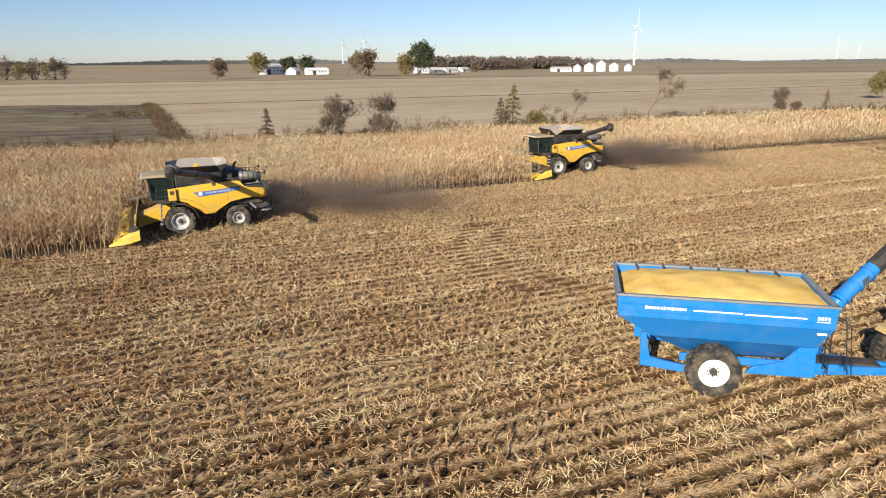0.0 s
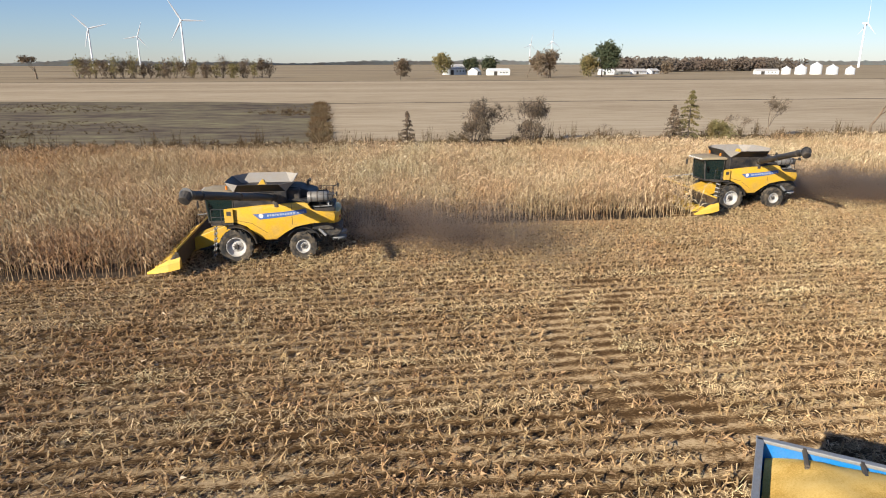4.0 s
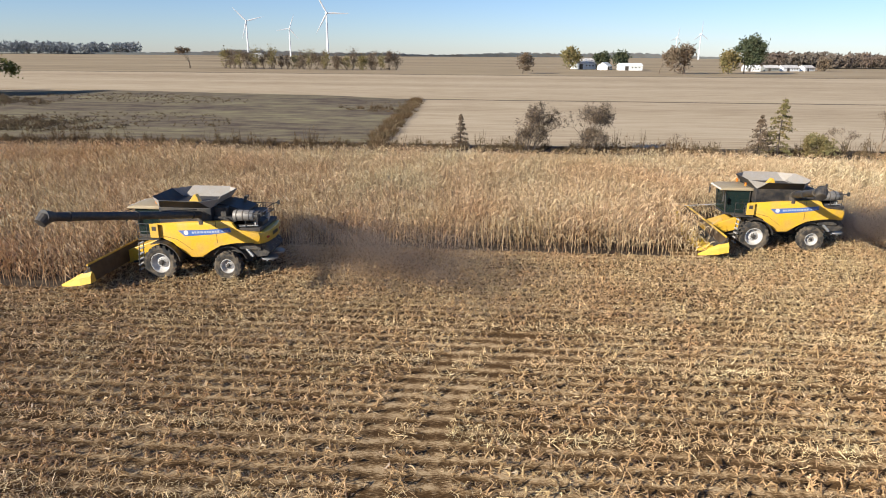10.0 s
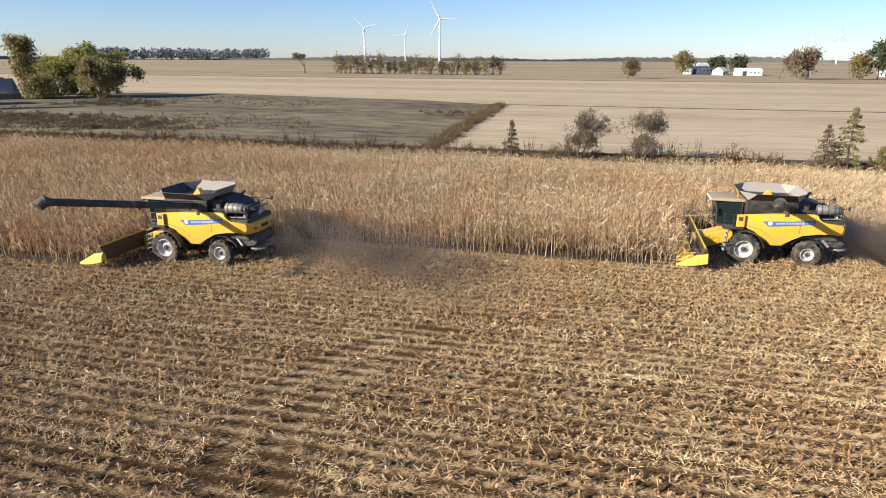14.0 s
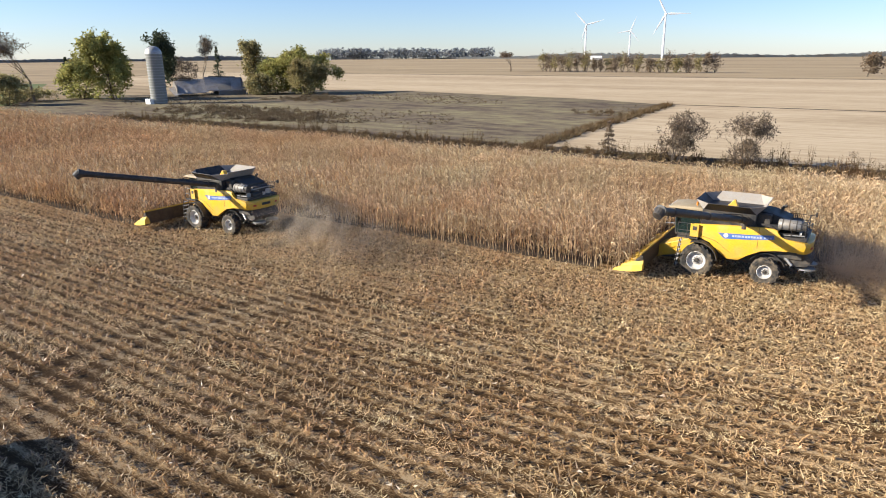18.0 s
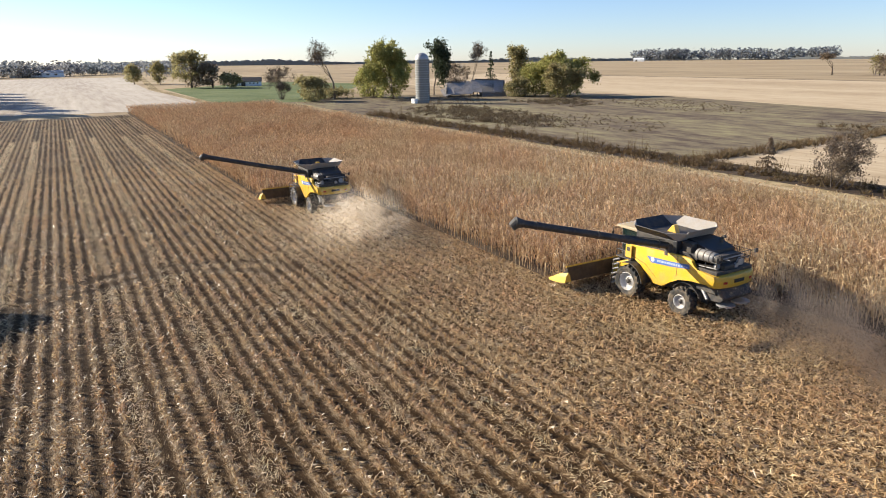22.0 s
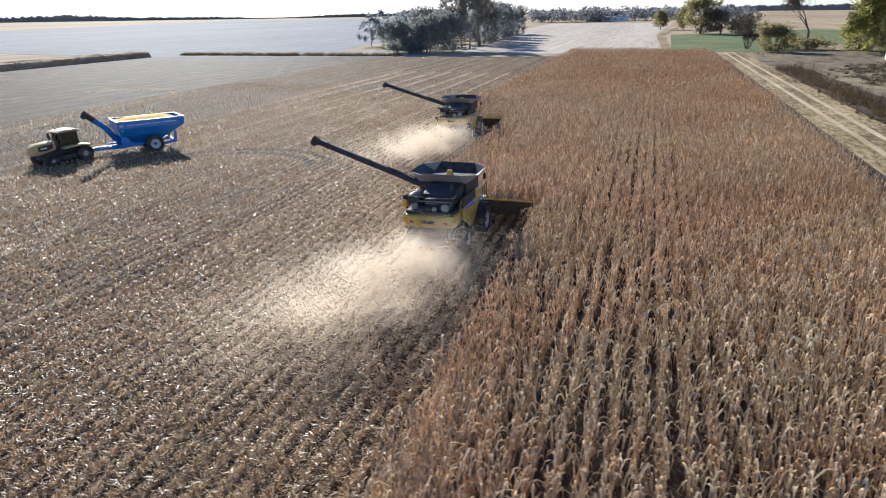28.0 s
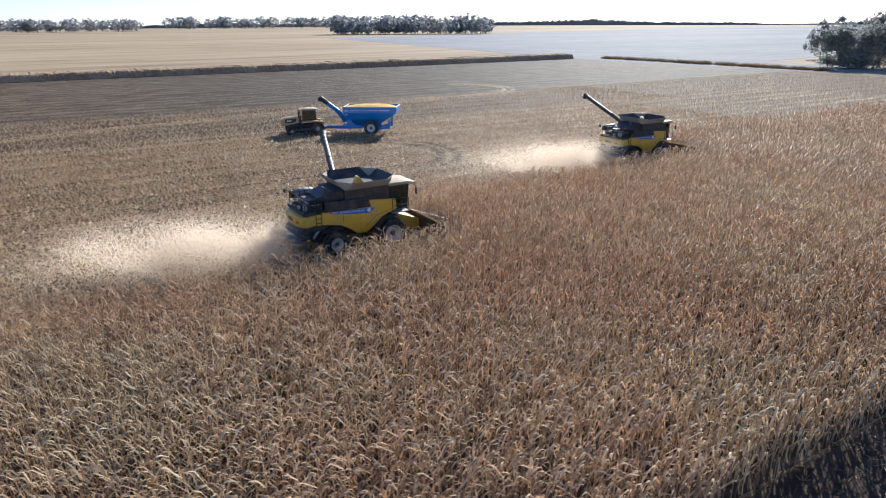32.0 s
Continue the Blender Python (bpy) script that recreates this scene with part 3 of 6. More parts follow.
NEAR = [corn_plant(8, 3, 3, 1.2) for _ in range(16)]
MID = [corn_plant(8, 2, 3, 1.2) for _ in range(12)]
FARK = [corn_plant(5, 2, 3, 1.5) for _ in range(10)]
HEAD1, HEAD2 = C1[0] - 3.6, C2[0] - 3.6       # where the corn heads have reached
Y0, Y1, Y2 = C1[1] - CUT + 0.4, C2[1] - CUT + 0.4, C2[1] + CUT   # edges of the uncut strips
patches = [
    (0, 78, Y2, CORN_N, 0.275, NEAR), (HEAD1 + 3.7, HEAD2, Y1, Y2, 0.25, NEAR),
    (-45, 0, Y2, CORN_N, 0.32, MID), (-45, 0, Y1, Y2, 0.3, MID), (-45, HEAD1, Y0, Y1, 0.25, MID), (78, 120, Y2, CORN_N, 0.38, FARK),
    (FIELD_W, -45, Y0, CORN_N, 0.72, FARK), (120, 250, Y2, CORN_N, 1.4, FARK),
    (250, 400, Y2, CORN_N, 3.0, FARK),
]
vs, fs, off = [], [], 0
for x0, x1, y0, y1, step, kinds in patches:
    v, f = standing(x0, x1, y0, y1, step, kinds)
    vs.append(v)
    fs.append(f + off)
    off += len(v)
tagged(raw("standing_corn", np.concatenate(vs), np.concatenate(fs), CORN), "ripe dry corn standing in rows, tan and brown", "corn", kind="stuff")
bm = B()
old = None
for k in range(1101):   # a rough ridge of plants, too far off to tell apart
    x = -128 + k * 0.5
    y0, y1 = -154 + (x + 128) * 0.005, -166 + (x + 128) * 0.01
    prof = [(y0, 0.0), (y0 - 0.5, 1.3), (y0 - 1.1, 1.75), (y0 - 3, 1.9), (y1 + 3, 1.9), (y1 + 0.4, 1.75), (y1, 0.0)]
    ring = [bm.verts.new((x + rng.normal(0, 0.15), y + rng.normal(0, 0.12), z + (rng.normal(0, 0.07) if z else 0))) for y, z in prof]
    if old:
        for a, b2, c2, d in zip(old, old[1:], ring[1:], ring):
            bm.faces.new((a, b2, c2, d))
    old = ring
tagged(part("far_corn_strip", bm, FAR_CORN), "narrow strip of dry corn left standing far off", "corn", kind="stuff")


def litter_piece(n):
    """A curled strip of dry leaf or husk lying near the ground."""
    ln, wd, curl = rng.uniform(0.12, 0.34), rng.uniform(0.024, 0.048), rng.uniform(0.02, 0.14)
    bend = rng.uniform(-0.1, 0.1)
    v, f = [], []
    for j in range(n + 1):
        t = j / n
        w = wd * (0.35 + 1.3 * t * (1 - t) * 2) * 0.5
        z = curl * 4 * t * (1 - t) + 0.015
        v += [((t - 0.5) * ln, bend * t * t - w, z - w * 0.4), ((t - 0.5) * ln, bend * t * t + w, z + w * 0.5)]
        if j:
            a = 2 * (j - 1)
            f += [(a, a + 1, a + 3), (a, a + 3, a + 2)]
    return np.array(v), np.array(f)


def stub():
    """A cut stalk with torn leaves sticking out about it, as one ragged tuft."""
    h = rng.uniform(0.18, 0.38)
    lx, ly = rng.normal(0, 0.12, 2)
    v = [(0.026, 0, 0), (-0.016, 0.024, 0), (-0.016, -0.024, 0), (lx + 0.022, ly, h), (lx - 0.014, ly + 0.02, h), (lx - 0.014, ly - 0.02, h * 0.9)]
    f = [(0, 1, 4), (0, 4, 3), (1, 2, 5), (1, 5, 4), (2, 0, 3), (2, 3, 5)]
    for k in range(9):
        a = rng.uniform(0, 6.28)
        d, ln = np.array([math.cos(a), math.sin(a), 0]), rng.uniform(0.1, 0.28)
        u = rng.uniform(0.2, 1.0)
        q = np.array([lx * u, ly * u, h * u])
        s = np.array([-d[1], d[0], rng.normal(0, 0.7)]) * rng.uniform(0.014, 0.034)
        e = q + d * ln + np.array([0, 0, rng.uniform(-0.22, 0.2)])
        e[2] = max(e[2], 0.02)
        i = len(v)
        v += [tuple(q - s), tuple(q + s), tuple(e)]
        f.append((i, i + 1, i + 2))
    return np.array(v), np.array(f)


def pressed(p):
    """Where the wheels of an earlier pass rolled the stubble flat: two tracks in every twelve rows."""
    off_ = np.abs((p[:, 1] + 4.57) % 9.14 - 4.57)
    return (np.abs(off_ - 1.8) < 0.42) & (p[:, 1] < -4.6)


def uncut(p):
    x, y = p[:, 0], p[:, 1]
    return ((y > Y2 - 0.2) & (y < CORN_N)) | ((y > Y1) & (x < HEAD2) & (y < CORN_N)) | ((y > Y0) & (x < HEAD1) & (y < CORN_N))


def tyre_rut(p):
    """Nearness to the two curved wheel tracks that a cart pressed into the stubble."""
    x, y = p[:, 0], p[:, 1]
    out = np.zeros(len(p))
    for r in (8.4, 10.3):
        d = np.abs(np.hypot(x - 25.0, y + 17.0) - r)
        out = np.maximum(out, np.where((x < 21) & (y < -8), np.exp(-(d / 0.5) ** 4), 0))
    return out


def sliver():
    """A shred of leaf: one long triangle, tilted a little."""
    ln, wd = rng.uniform(0.1, 0.28), rng.uniform(0.025, 0.05)
    v = np.array([(-ln / 2, -wd / 2, rng.uniform(0, 0.03)), (-ln / 2 * rng.uniform(0.5, 1), wd / 2, rng.uniform(0, 0.06)), (ln / 2, rng.uniform(-0.03, 0.03), rng.uniform(0, 0.09))])
    return v, np.array([(0, 1, 2)])


SLIVER = [sliver() for _ in range(24)]
PIECE4, PIECE2, STUB = [litter_piece(2) for _ in range(24)], [litter_piece(1) for _ in range(16)], [stub() for _ in range(16)]


def litter(x0, x1, y0, y1, per, kinds):
    n = int((x1 - x0) * (y1 - y0) * per)
    p = np.stack([rng.uniform(x0, x1, n), rng.uniform(y0, y1, n), np.full(n, 0.06)], 1)
    # the litter gathers in patches, in swath bands and along the rows
    old = p[:, 1] < -5.0
    crest = np.cos((p[:, 1] + 0.08 * np.sin(p[:, 0] * 0.9 + p[:, 1])) * 2 * math.pi / ROW)
    dens = np.where(old, 0.25 + 0.52 * crest, 0.72 + 0.24 * crest)
    dens += 0.2 * np.sin(p[:, 0] * 0.31 + p[:, 1] * 0.5) * np.sin(p[:, 0] * 0.13 - p[:, 1] * 0.23)
    rut = tyre_rut(p)
    keep = (rng.uniform(0, 1, n) < dens * (1 - 0.95 * rut) * np.where(pressed(p), 0.25, 1.0)) & ~uncut(p)
    p = p[keep]
    p[:, 2] += rng.uniform(0, 0.08, len(p)) + 0.2 * rng.uniform(0, 1, len(p)) ** 2 * np.maximum(0, np.cos(p[:, 1] * 2 * math.pi / ROW))
    t = rng.uniform(0, 6.28, len(p))
    return scatter(kinds, p, t, rng.uniform(0.7, 1.35, len(p)), 0.5)


vs, fs, off = [], [], 0
for spec in ((-26, 72, -36, 14, 8, PIECE4), (-26, 72, -36, 14, 46, PIECE2), (-26, 72, -36, 14, 76, SLIVER), (-90, -26, -45, -4, 12, PIECE2), (72, 120, -30, 14, 8, PIECE2), (-60, 90, -66, -36, 14, PIECE2), (-130, 90, -140, -66, 4, PIECE2),
             (-32, 110, 37.4, 44, 12, PIECE2)):
    v, f = litter(*spec)
    vs.append(v)
    fs.append(f + off)
    off += len(v)
tagged(raw("corn_litter", np.concatenate(vs), np.concatenate(fs), LITTER), "torn dry corn leaves and husks littering the ground", "litter", kind="stuff")
p = np.concatenate([rows_between(-36, 80, -38, 14, 0.265, 0.065), rows_between(-50, 80, -66, -38, 0.6, 0.1), rows_between(-130, -36, -66, -4, 0.75, 0.08), rows_between(95, 150, -30, 14, 0.8, 0.05)])
p = p[~uncut(p) & (tyre_rut(p) < 0.5) & (~pressed(p) | (rng.uniform(0, 1, len(p)) < 0.2))]
v, f = scatter(STUB, p, rng.uniform(0, 6.28, len(p)), rng.uniform(0.75, 1.15, len(p)), 0.2)
tagged(raw("corn_stubs", v, f, STUB_LEAF), "cut corn stalks standing in ragged rows", "stubble", kind="stuff")


def tossed(piece):
    """A strip of straw propped up at a slant on the ones below it."""
    v, f = piece
    a = rng.normal(0, 0.65)
    v = np.stack([v[:, 0] * math.cos(a) - v[:, 2] * math.sin(a), v[:, 1], v[:, 0] * math.sin(a) + v[:, 2] * math.cos(a)], 1)
    return v - (0, 0, min(0.0, v[:, 2].min())), f


TOSSED = [tossed(litter_piece(1)) for _ in range(20)]


def straw(name, centres, half, per, label):
    """Pale flattened straw along a line of points."""
    c = np.asarray(centres)
    n = int(len(c) * per)
    p = c[rng.integers(0, len(c), n)]
    p = np.stack([p[:, 0] + rng.normal(0, 0.25, n), p[:, 1] + rng.normal(0, half, n), 0.08 + rng.uniform(0, 0.2, n)], 1)
    p = p[~uncut(p) & (tyre_rut(p) < 0.4)]
    v, f = scatter(TOSSED, p, rng.uniform(0, 6.28, len(p)), rng.uniform(0.6, 1.15, len(p)), 0.4)
    return tagged(raw(name, v, f, STRAW), label, "straw", kind="stuff")


lines = [(x, yc + o + 0.08 * math.sin(x * 0.07 + yc)) for yc in (-9.14, -18.28, -27.42, -36.56) for o in (-1.8, 1.8) for x in np.arange(-80, 78, 0.25)]
straw("straw_bands", lines, 0.34, 21, "pale straw rolled flat in pairs of wheel tracks")
lines = [(x, yc + o + 0.2 * math.sin(x * 0.05 + yc)) for yc in np.arange(-45.7, -130, -9.14) for o in (-1.8, 1.8) for x in np.arange(-120, 78, 0.5)]
straw("straw_bands", lines, 0.45, 4, "pale straw bands of earlier passes, far over the stubble")
lines = [(x, y) for y in np.arange(-4.4, 13.4, 0.6) for x in np.arange(3 if y < 4.6 else 39, 84, 0.6)]
straw("fresh_straw", lines, 0.3, 9, "fresh pale straw spread behind the combines")
turn = []
for o in (-1.0, 1.0):   # a machine came down the rows, swung round in a tight loop and went back
    turn += [(x, -62 + o + 14 * ((x + 22) / 92) ** 1.3) for x in np.arange(-22, 70, 0.3)]
    turn += [(-22 - (12 - o) * math.sin(a), -74 + (12 - o) * math.cos(a)) for a in np.arange(0, 2.7, 0.025)]
straw("turning_track", turn, 0.45, 26, "pale curved wheel tracks where a machine turned")

# ---- combines ----


def arc_plate(bm, c, r, a0, a1, y0, y1, th=0.05, n=10):
    """A curved mudguard about a wheel."""
    pts = [(c[0] + r * math.cos(radians(a)), c[2] + r * math.sin(radians(a))) for a in np.linspace(a0, a1, n)]
    pts += [(c[0] + (r + th) * math.cos(radians(a)), c[2] + (r + th) * math.sin(radians(a))) for a in np.linspace(a1, a0, n)]
    return prism(bm, pts, y0, y1, "y")


SIDE = [(-0.45, 3.08), (-0.5, 2.42), (0.1, 2.3), (0.62, 2.08), (1.1, 1.58), (1.6, 1.2), (2.25, 1.2), (2.75, 1.6), (3.35, 1.98), (4.2, 2.14),
        (5.3, 2.12), (5.6, 2.24), (5.66, 2.5), (5.58, 2.74), (4.55, 2.8), (4.28, 2.92), (4.14, 3.26), (3.9, 3.34), (3.4, 3.34), (1.6, 3.26)]


def combine(m, label):
    c = thing("combine_harvester", m, label, "combine", "two combines harvesting")
    # body and its side panels
    bm = B()
    box(bm, (2.4, 0, 2.1), (5.6, 2.3, 1.5), 0.06)
    box(bm, (1.4, 0, 1.2), (3.6, 1.3, 0.7), 0.05)
    part("body", bm, DARK, c)
    for s in (-1, 1):
        bm = B()
        prism(bm, SIDE, s * 1.42, s * 1.62, "y", 0.045)
        panel = smooth(part("side_panel", bm, YELLOW, c, "glossy yellow side panel, dusty along the lower edge"), 35)
        bm = B()
        prism(bm, [(0.98, 2.74), (1.36, 2.42), (2.8, 2.55), (4.04, 2.74), (3.98, 2.98), (2.75, 2.84)], s * 1.622, s * 1.632, "y")
        part("decal", bm, DECAL_BLUE, panel, "blue decal stripe with pale bars")
        bm = B()
        lathe(bm, [(0.0001, 0), (0.13, 0), (0.13, s * 0.006), (0.0001, s * 0.006)], (1.44, s * 1.632, 2.63), 18)
        part("emblem", bm, WHITE, panel)
        bm = B()
        x = 1.75
        for wd in (0.17, 0.15, 0.2, 0.08, 0.18, 0.19, 0.15, 0.15, 0.19, 0.17, 0.18):
            box(bm, (x + wd / 2, s * 1.634, 2.645 + (x - 1.75) * 0.068), (wd * 0.64, 0.006, 0.12))
            part("lettering_bar", bm, LETTER, panel)
            bm = B()
            x += wd * 0.9
        for k in range(3):
            box(bm, (3.55 + 0.14 * k, s * 1.634, 2.78), (0.11, 0.006, 0.1))
            part("lettering_bar", bm, LETTER, panel)
            bm = B()
        bm.free()
        bm = B()
        box(bm, (3.18, s * 1.624, 2.7), (0.018, 0.008, 1.26))
        part("panel_seam", bm, BLACK, panel)
        bm = B()
        prism(bm, [(-0.2, 2.48), (0.9, 2.22), (1.75, 1.62), (1.75, 1.6), (0.9, 2.2), (-0.2, 2.46)], s * 1.621, s * 1.627, "y")
        part("panel_seam", bm, BLACK, panel)
        bm = B()
        arc_plate(bm, (0, 0, 0.95), 1.14, 8, 112, s * 1.3, s * 2.12)
        part("mudguard", bm, BLACK, c)
        bm = B()
        arc_plate(bm, (3.75, 0, 0.8), 1.0, 20, 150, s * 1.1, s * 1.46, 0.04)
        part("rear_wheel_arch", bm, BLACK, c)
    # rear hood and lamps
    bm = B()
    plan = [(5.25, 1.6), (5.58, 1.56), (5.82, 1.3), (5.94, 0.8), (5.97, 0.0)]   # one low curved band round the back
    plan += [(x, -y) for x, y in plan[-2::-1]]
    prism(bm, plan, 2.06, 2.72, "z", 0.06)
    hood = smooth(part("rear_hood", bm, YELLOW, c, "low curved yellow band round the back"), 35)
    for s in (-1, 1):
        bm = B()
        box(bm, (5.9, s * 1.02, 2.36), (0.05, 0.26, 0.12), 0.01, turn=(0, 0, s * 14))
        part("tail_lamp", bm, RED, hood)
    bm = B()
    box(bm, (5.97, 0, 2.4), (0.03, 0.8, 0.2), 0.005)
    part("rear_plate", bm, BLACK, hood)
    # straw chopper and chaff spreader under the rear
    bm = B()
    prism(bm, [(4.5, 2.15), (5.55, 2.2), (6.05, 1.55), (5.8, 1.25), (5.0, 1.15), (4.5, 1.5)], -1.15, 1.15, "y", 0.03)
    part("straw_chopper", bm, DARK, c)
    for s in (-1, 1):
        bm = B()
        lathe(bm, [(0.0001, 0), (0.5, 0), (0.5, 0.08), (0.0001, 0.1)], (5.75, s * 0.6, 1.0), 20, "z")
        for k in range(4):
            box(bm, (5.75, s * 0.6, 0.96), (0.9, 0.05, 0.12), turn=(0, 0, 45 * k))
        part("spreader_disc", bm, GREY, c)
        bm = B()
        rod(bm, (4.35, s * 1.1, 2.0), (5.05, s * 1.25, 1.25), 0.09)
        part("side_chute", bm, GREY, c)
    # axles and wheels
    bm = B()
    rod(bm, (0, -1.7, 0.95), (0, 1.7, 0.95), 0.24, n=12)
    box(bm, (0, 0, 1.25), (0.7, 1.2, 0.6), 0.04)
    part("front_axle", bm, DARK, c)
    bm = B()
    rod(bm, (3.75, -1.55, 0.8), (3.75, 1.55, 0.8), 0.14, n=10)
    box(bm, (3.75, 0, 1.0), (0.5, 0.5, 0.6), 0.04)
    part("rear_axle", bm, DARK, c)
    for s in (-1, 1):
        wheel(c, (0, s * 1.8, 0.95), 0.97, 0.74, s, 0.56, RIM, 19, "front_wheel")
        wheel(c, (3.75, s * 1.62, 0.8), 0.8, 0.6, s, 0.4, RIM, 16, "rear_wheel")
    # cab
    bm = B()
    for x, y in ((-1.62, 0.88), (-0.2, 0.98)):
        for s in (-1, 1):
            rod(bm, (x, s * y, 2.25), (x - (0.12 if x < -1 else 0), s * y, 3.78), 0.045, n=6)
    box(bm, (-0.9, 0, 2.2), (1.5, 1.95, 0.14), 0.03)
    box(bm, (-0.15, 0, 3.0), (0.1, 1.9, 1.6), 0.02)
    cab = part("cab_frame", bm, BLACK, c)
    for a, b2, c2, d in (((-1.66, -0.86, 2.28), (-1.66, 0.86, 2.28), (-1.76, 0.86, 3.74), (-1.76, -0.86, 3.74)),
                         ((-1.58, -0.92, 2.28), (-0.24, -1.0, 2.28), (-0.24, -1.0, 3.74), (-1.7, -0.92, 3.74)),
                         ((-1.58, 0.92, 2.28), (-0.24, 1.0, 2.28), (-0.24, 1.0, 3.74), (-1.7, 0.92, 3.74))):
        bm = B()
        quad_sheet(bm, a, b2, c2, d, 0.012)
        part("window_pane", bm, GLASS, cab, "tinted cab glass")
    bm = B()
    box(bm, (-0.75, 0, 2.62), (0.55, 0.6, 0.2), 0.05)
    box(bm, (-0.5, 0, 2.95), (0.14, 0.55, 0.7), 0.05)
    part("driver_seat", bm, BLACK, cab)
    bm = B()
    rod(bm, (-1.25, 0, 2.3), (-1.15, 0, 2.85), 0.04)
    lathe(bm, [(0.17, 0), (0.2, 0.02), (0.17, 0.04)], (-1.13, 0, 2.86), 16, "z")
    part("steering_column", bm, BLACK, cab)
    bm = B()
    prism(bm, [(-2.15, 3.8), (-2.1, 3.9), (-1.6, 3.98), (-0.4, 4.0), (-0.05, 3.94), (-0.05, 3.78)], -1.12, 1.12, "y", 0.05)
    roof = smooth(part("cab_roof", bm, ROOF_TAN, c, "dusty pale yellow cab roof"), 35)
    bm = B()
    for k in range(6):
        box(bm, (-2.1, -0.85 + 0.34 * k, 3.86), (0.06, 0.2, 0.1), 0.01)
        part("work_lamp", bm, WHITE, roof)
        bm = B()
    for s in (-1, 1):
        bm = B()
        rod(bm, (-1.9, s * 0.95, 3.75), (-2.05, s * 1.4, 3.7), 0.02, n=6)
        rod(bm, (-2.05, s * 1.4, 3.7), (-2.05, s * 1.42, 3.1), 0.02, n=6)
        box(bm, (-2.03, s * 1.42, 3.35), (0.07, 0.2, 0.42), 0.02)
        part("mirror", bm, BLACK, c)
        bm = B()
        rod(bm, (-0.5, s * 0.8, 4.06), (-0.5, s * 0.8, 4.28), 0.06, n=10)
        part("beacon", bm, ORANGE, roof)
    # platform, ladder and rails
    for s in (-1, 1):
        bm = B()
        box(bm, (-0.72, s * 1.4, 2.2), (1.25, 0.72, 0.06), 0.01)
        plat = part("platform", bm, GREY if s > 0 else DARK, c)
        bm = B()
        for x in (-1.3, -0.75, -0.15):
            rod(bm, (x, s * 1.74, 2.2), (x, s * 1.74, 3.1), 0.022, n=6)
        for z in (2.65, 3.1):
            rod(bm, (-1.3, s * 1.74, z), (-0.15, s * 1.74, z), 0.022, n=6)
        part("guard_rail", bm, BLACK, plat)
    bm = B()
    box(bm, (-0.32, -1.76, 2.72), (0.5, 0.05, 0.8), 0.02)
    door = part("step_panel", bm, YELLOW, c, "yellow panel beside the cab steps")
    bm = B()
    box(bm, (-0.32, -1.79, 2.85), (0.24, 0.02, 0.24), 0.005)
    part("panel_opening", bm, BLACK, door)
    bm = B()
    for y in (-1.72, -2.18):
        rod(bm, (-1.2, y, 0.45), (-1.05, y, 2.2), 0.03, n=6)
    ladder = part("ladder", bm, DARK, c)
    for k in range(6):
        bm = B()
        box(bm, (-1.19 + 0.026 * k, -1.95, 0.55 + 0.3 * k), (0.16, 0.46, 0.045), 0.008)
        part("ladder_step", bm, RIM, ladder)
    # grain tank with opened flaps
    bm = B()
    prism(bm, [(-0.05, 3.1), (-0.05, 4.05), (2.95, 4.05), (2.95, 3.1)], -1.5, 1.5, "y", 0.05)
    tank = part("grain_tank", bm, BLACK, c, "black grain tank with its flaps opened out")
    x0, x1, h, top = 0.0, 2.9, 4.02, 4.56
    low = ((x0, -1.45), (x1, -1.45), (x1, 1.45), (x0, 1.45))
    rim = (((x0 + 0.35, -2.15), (x1 - 0.3, -2.2)), ((x1 + 0.5, -1.2), (x1 + 0.5, 1.2)), ((x1 - 0.3, 2.15), (x0 + 0.35, 2.1)), ((x0 - 0.5, 1.15), (x0 - 0.5, -1.15)))
    for k in range(4):
        (ax, ay), (bx, by) = low[k], low[(k + 1) % 4]
        (px, py), (qx, qy) = rim[k]
        t4 = top + (0.0, 0.08, 0.0, 0.0)[k]
        bm = B()
        quad_sheet(bm, (ax, ay, h), (bx, by, h), (qx, qy, t4), (px, py, t4), 0.03)
        # flaps coloured by lighting: sunlit rear and right pale, unlit others black
        part("tank_flap", bm, FLAP if k in (1, 2) else BLACK, tank)
        # soft corner piece between two flaps
        (rx, ry) = rim[(k + 1) % 4][0]
        bm = B()
        a, b2, c2 = Vector((bx, by, h)), Vector((qx, qy, t4 - 0.03)), Vector((rx, ry, top - 0.03))
        nrm = (b2 - a).cross(c2 - a).normalized() * 0.012
        lo3, hi3 = [bm.verts.new(q - nrm) for q in (a, b2, c2)], [bm.verts.new(q + nrm) for q in (a, b2, c2)]
        bm.faces.new(lo3[::-1])
        bm.faces.new(hi3)
        for q in range(3):
            bm.faces.new((lo3[q], lo3[(q + 1) % 3], hi3[(q + 1) % 3], hi3[q]))
        part("flap_corner", bm, FLAP, tank)
    bm = B()
    box(bm, (3.3, 0.1, 3.72), (0.75, 2.5, 0.62), 0.05)
    part("radiator_housing", bm, BLACK, tank)
    bm = B()
    prism(bm, [(1.05, 4.04), (1.4, 4.48), (1.52, 4.48), (1.7, 4.04)], -0.17, 0.17, "y", 0.02)
    part("bubble_auger_cover", bm, YELLOW, tank)
    # engine deck
    bm = B()
    box(bm, (3.58, 0, 3.35), (1.3, 2.6, 0.3), 0.04)
    box(bm, (4.9, 0, 2.84), (1.5, 2.9, 0.2), 0.03)
    box(bm, (4.7, 0.3, 3.25), (0.95, 1.5, 0.66), 0.06)
    box(bm, (5.35, -0.35, 3.05), (0.42, 0.9, 0.26), 0.04)
    deck = part("engine_deck", bm, BLACK, c)
    bm = B()
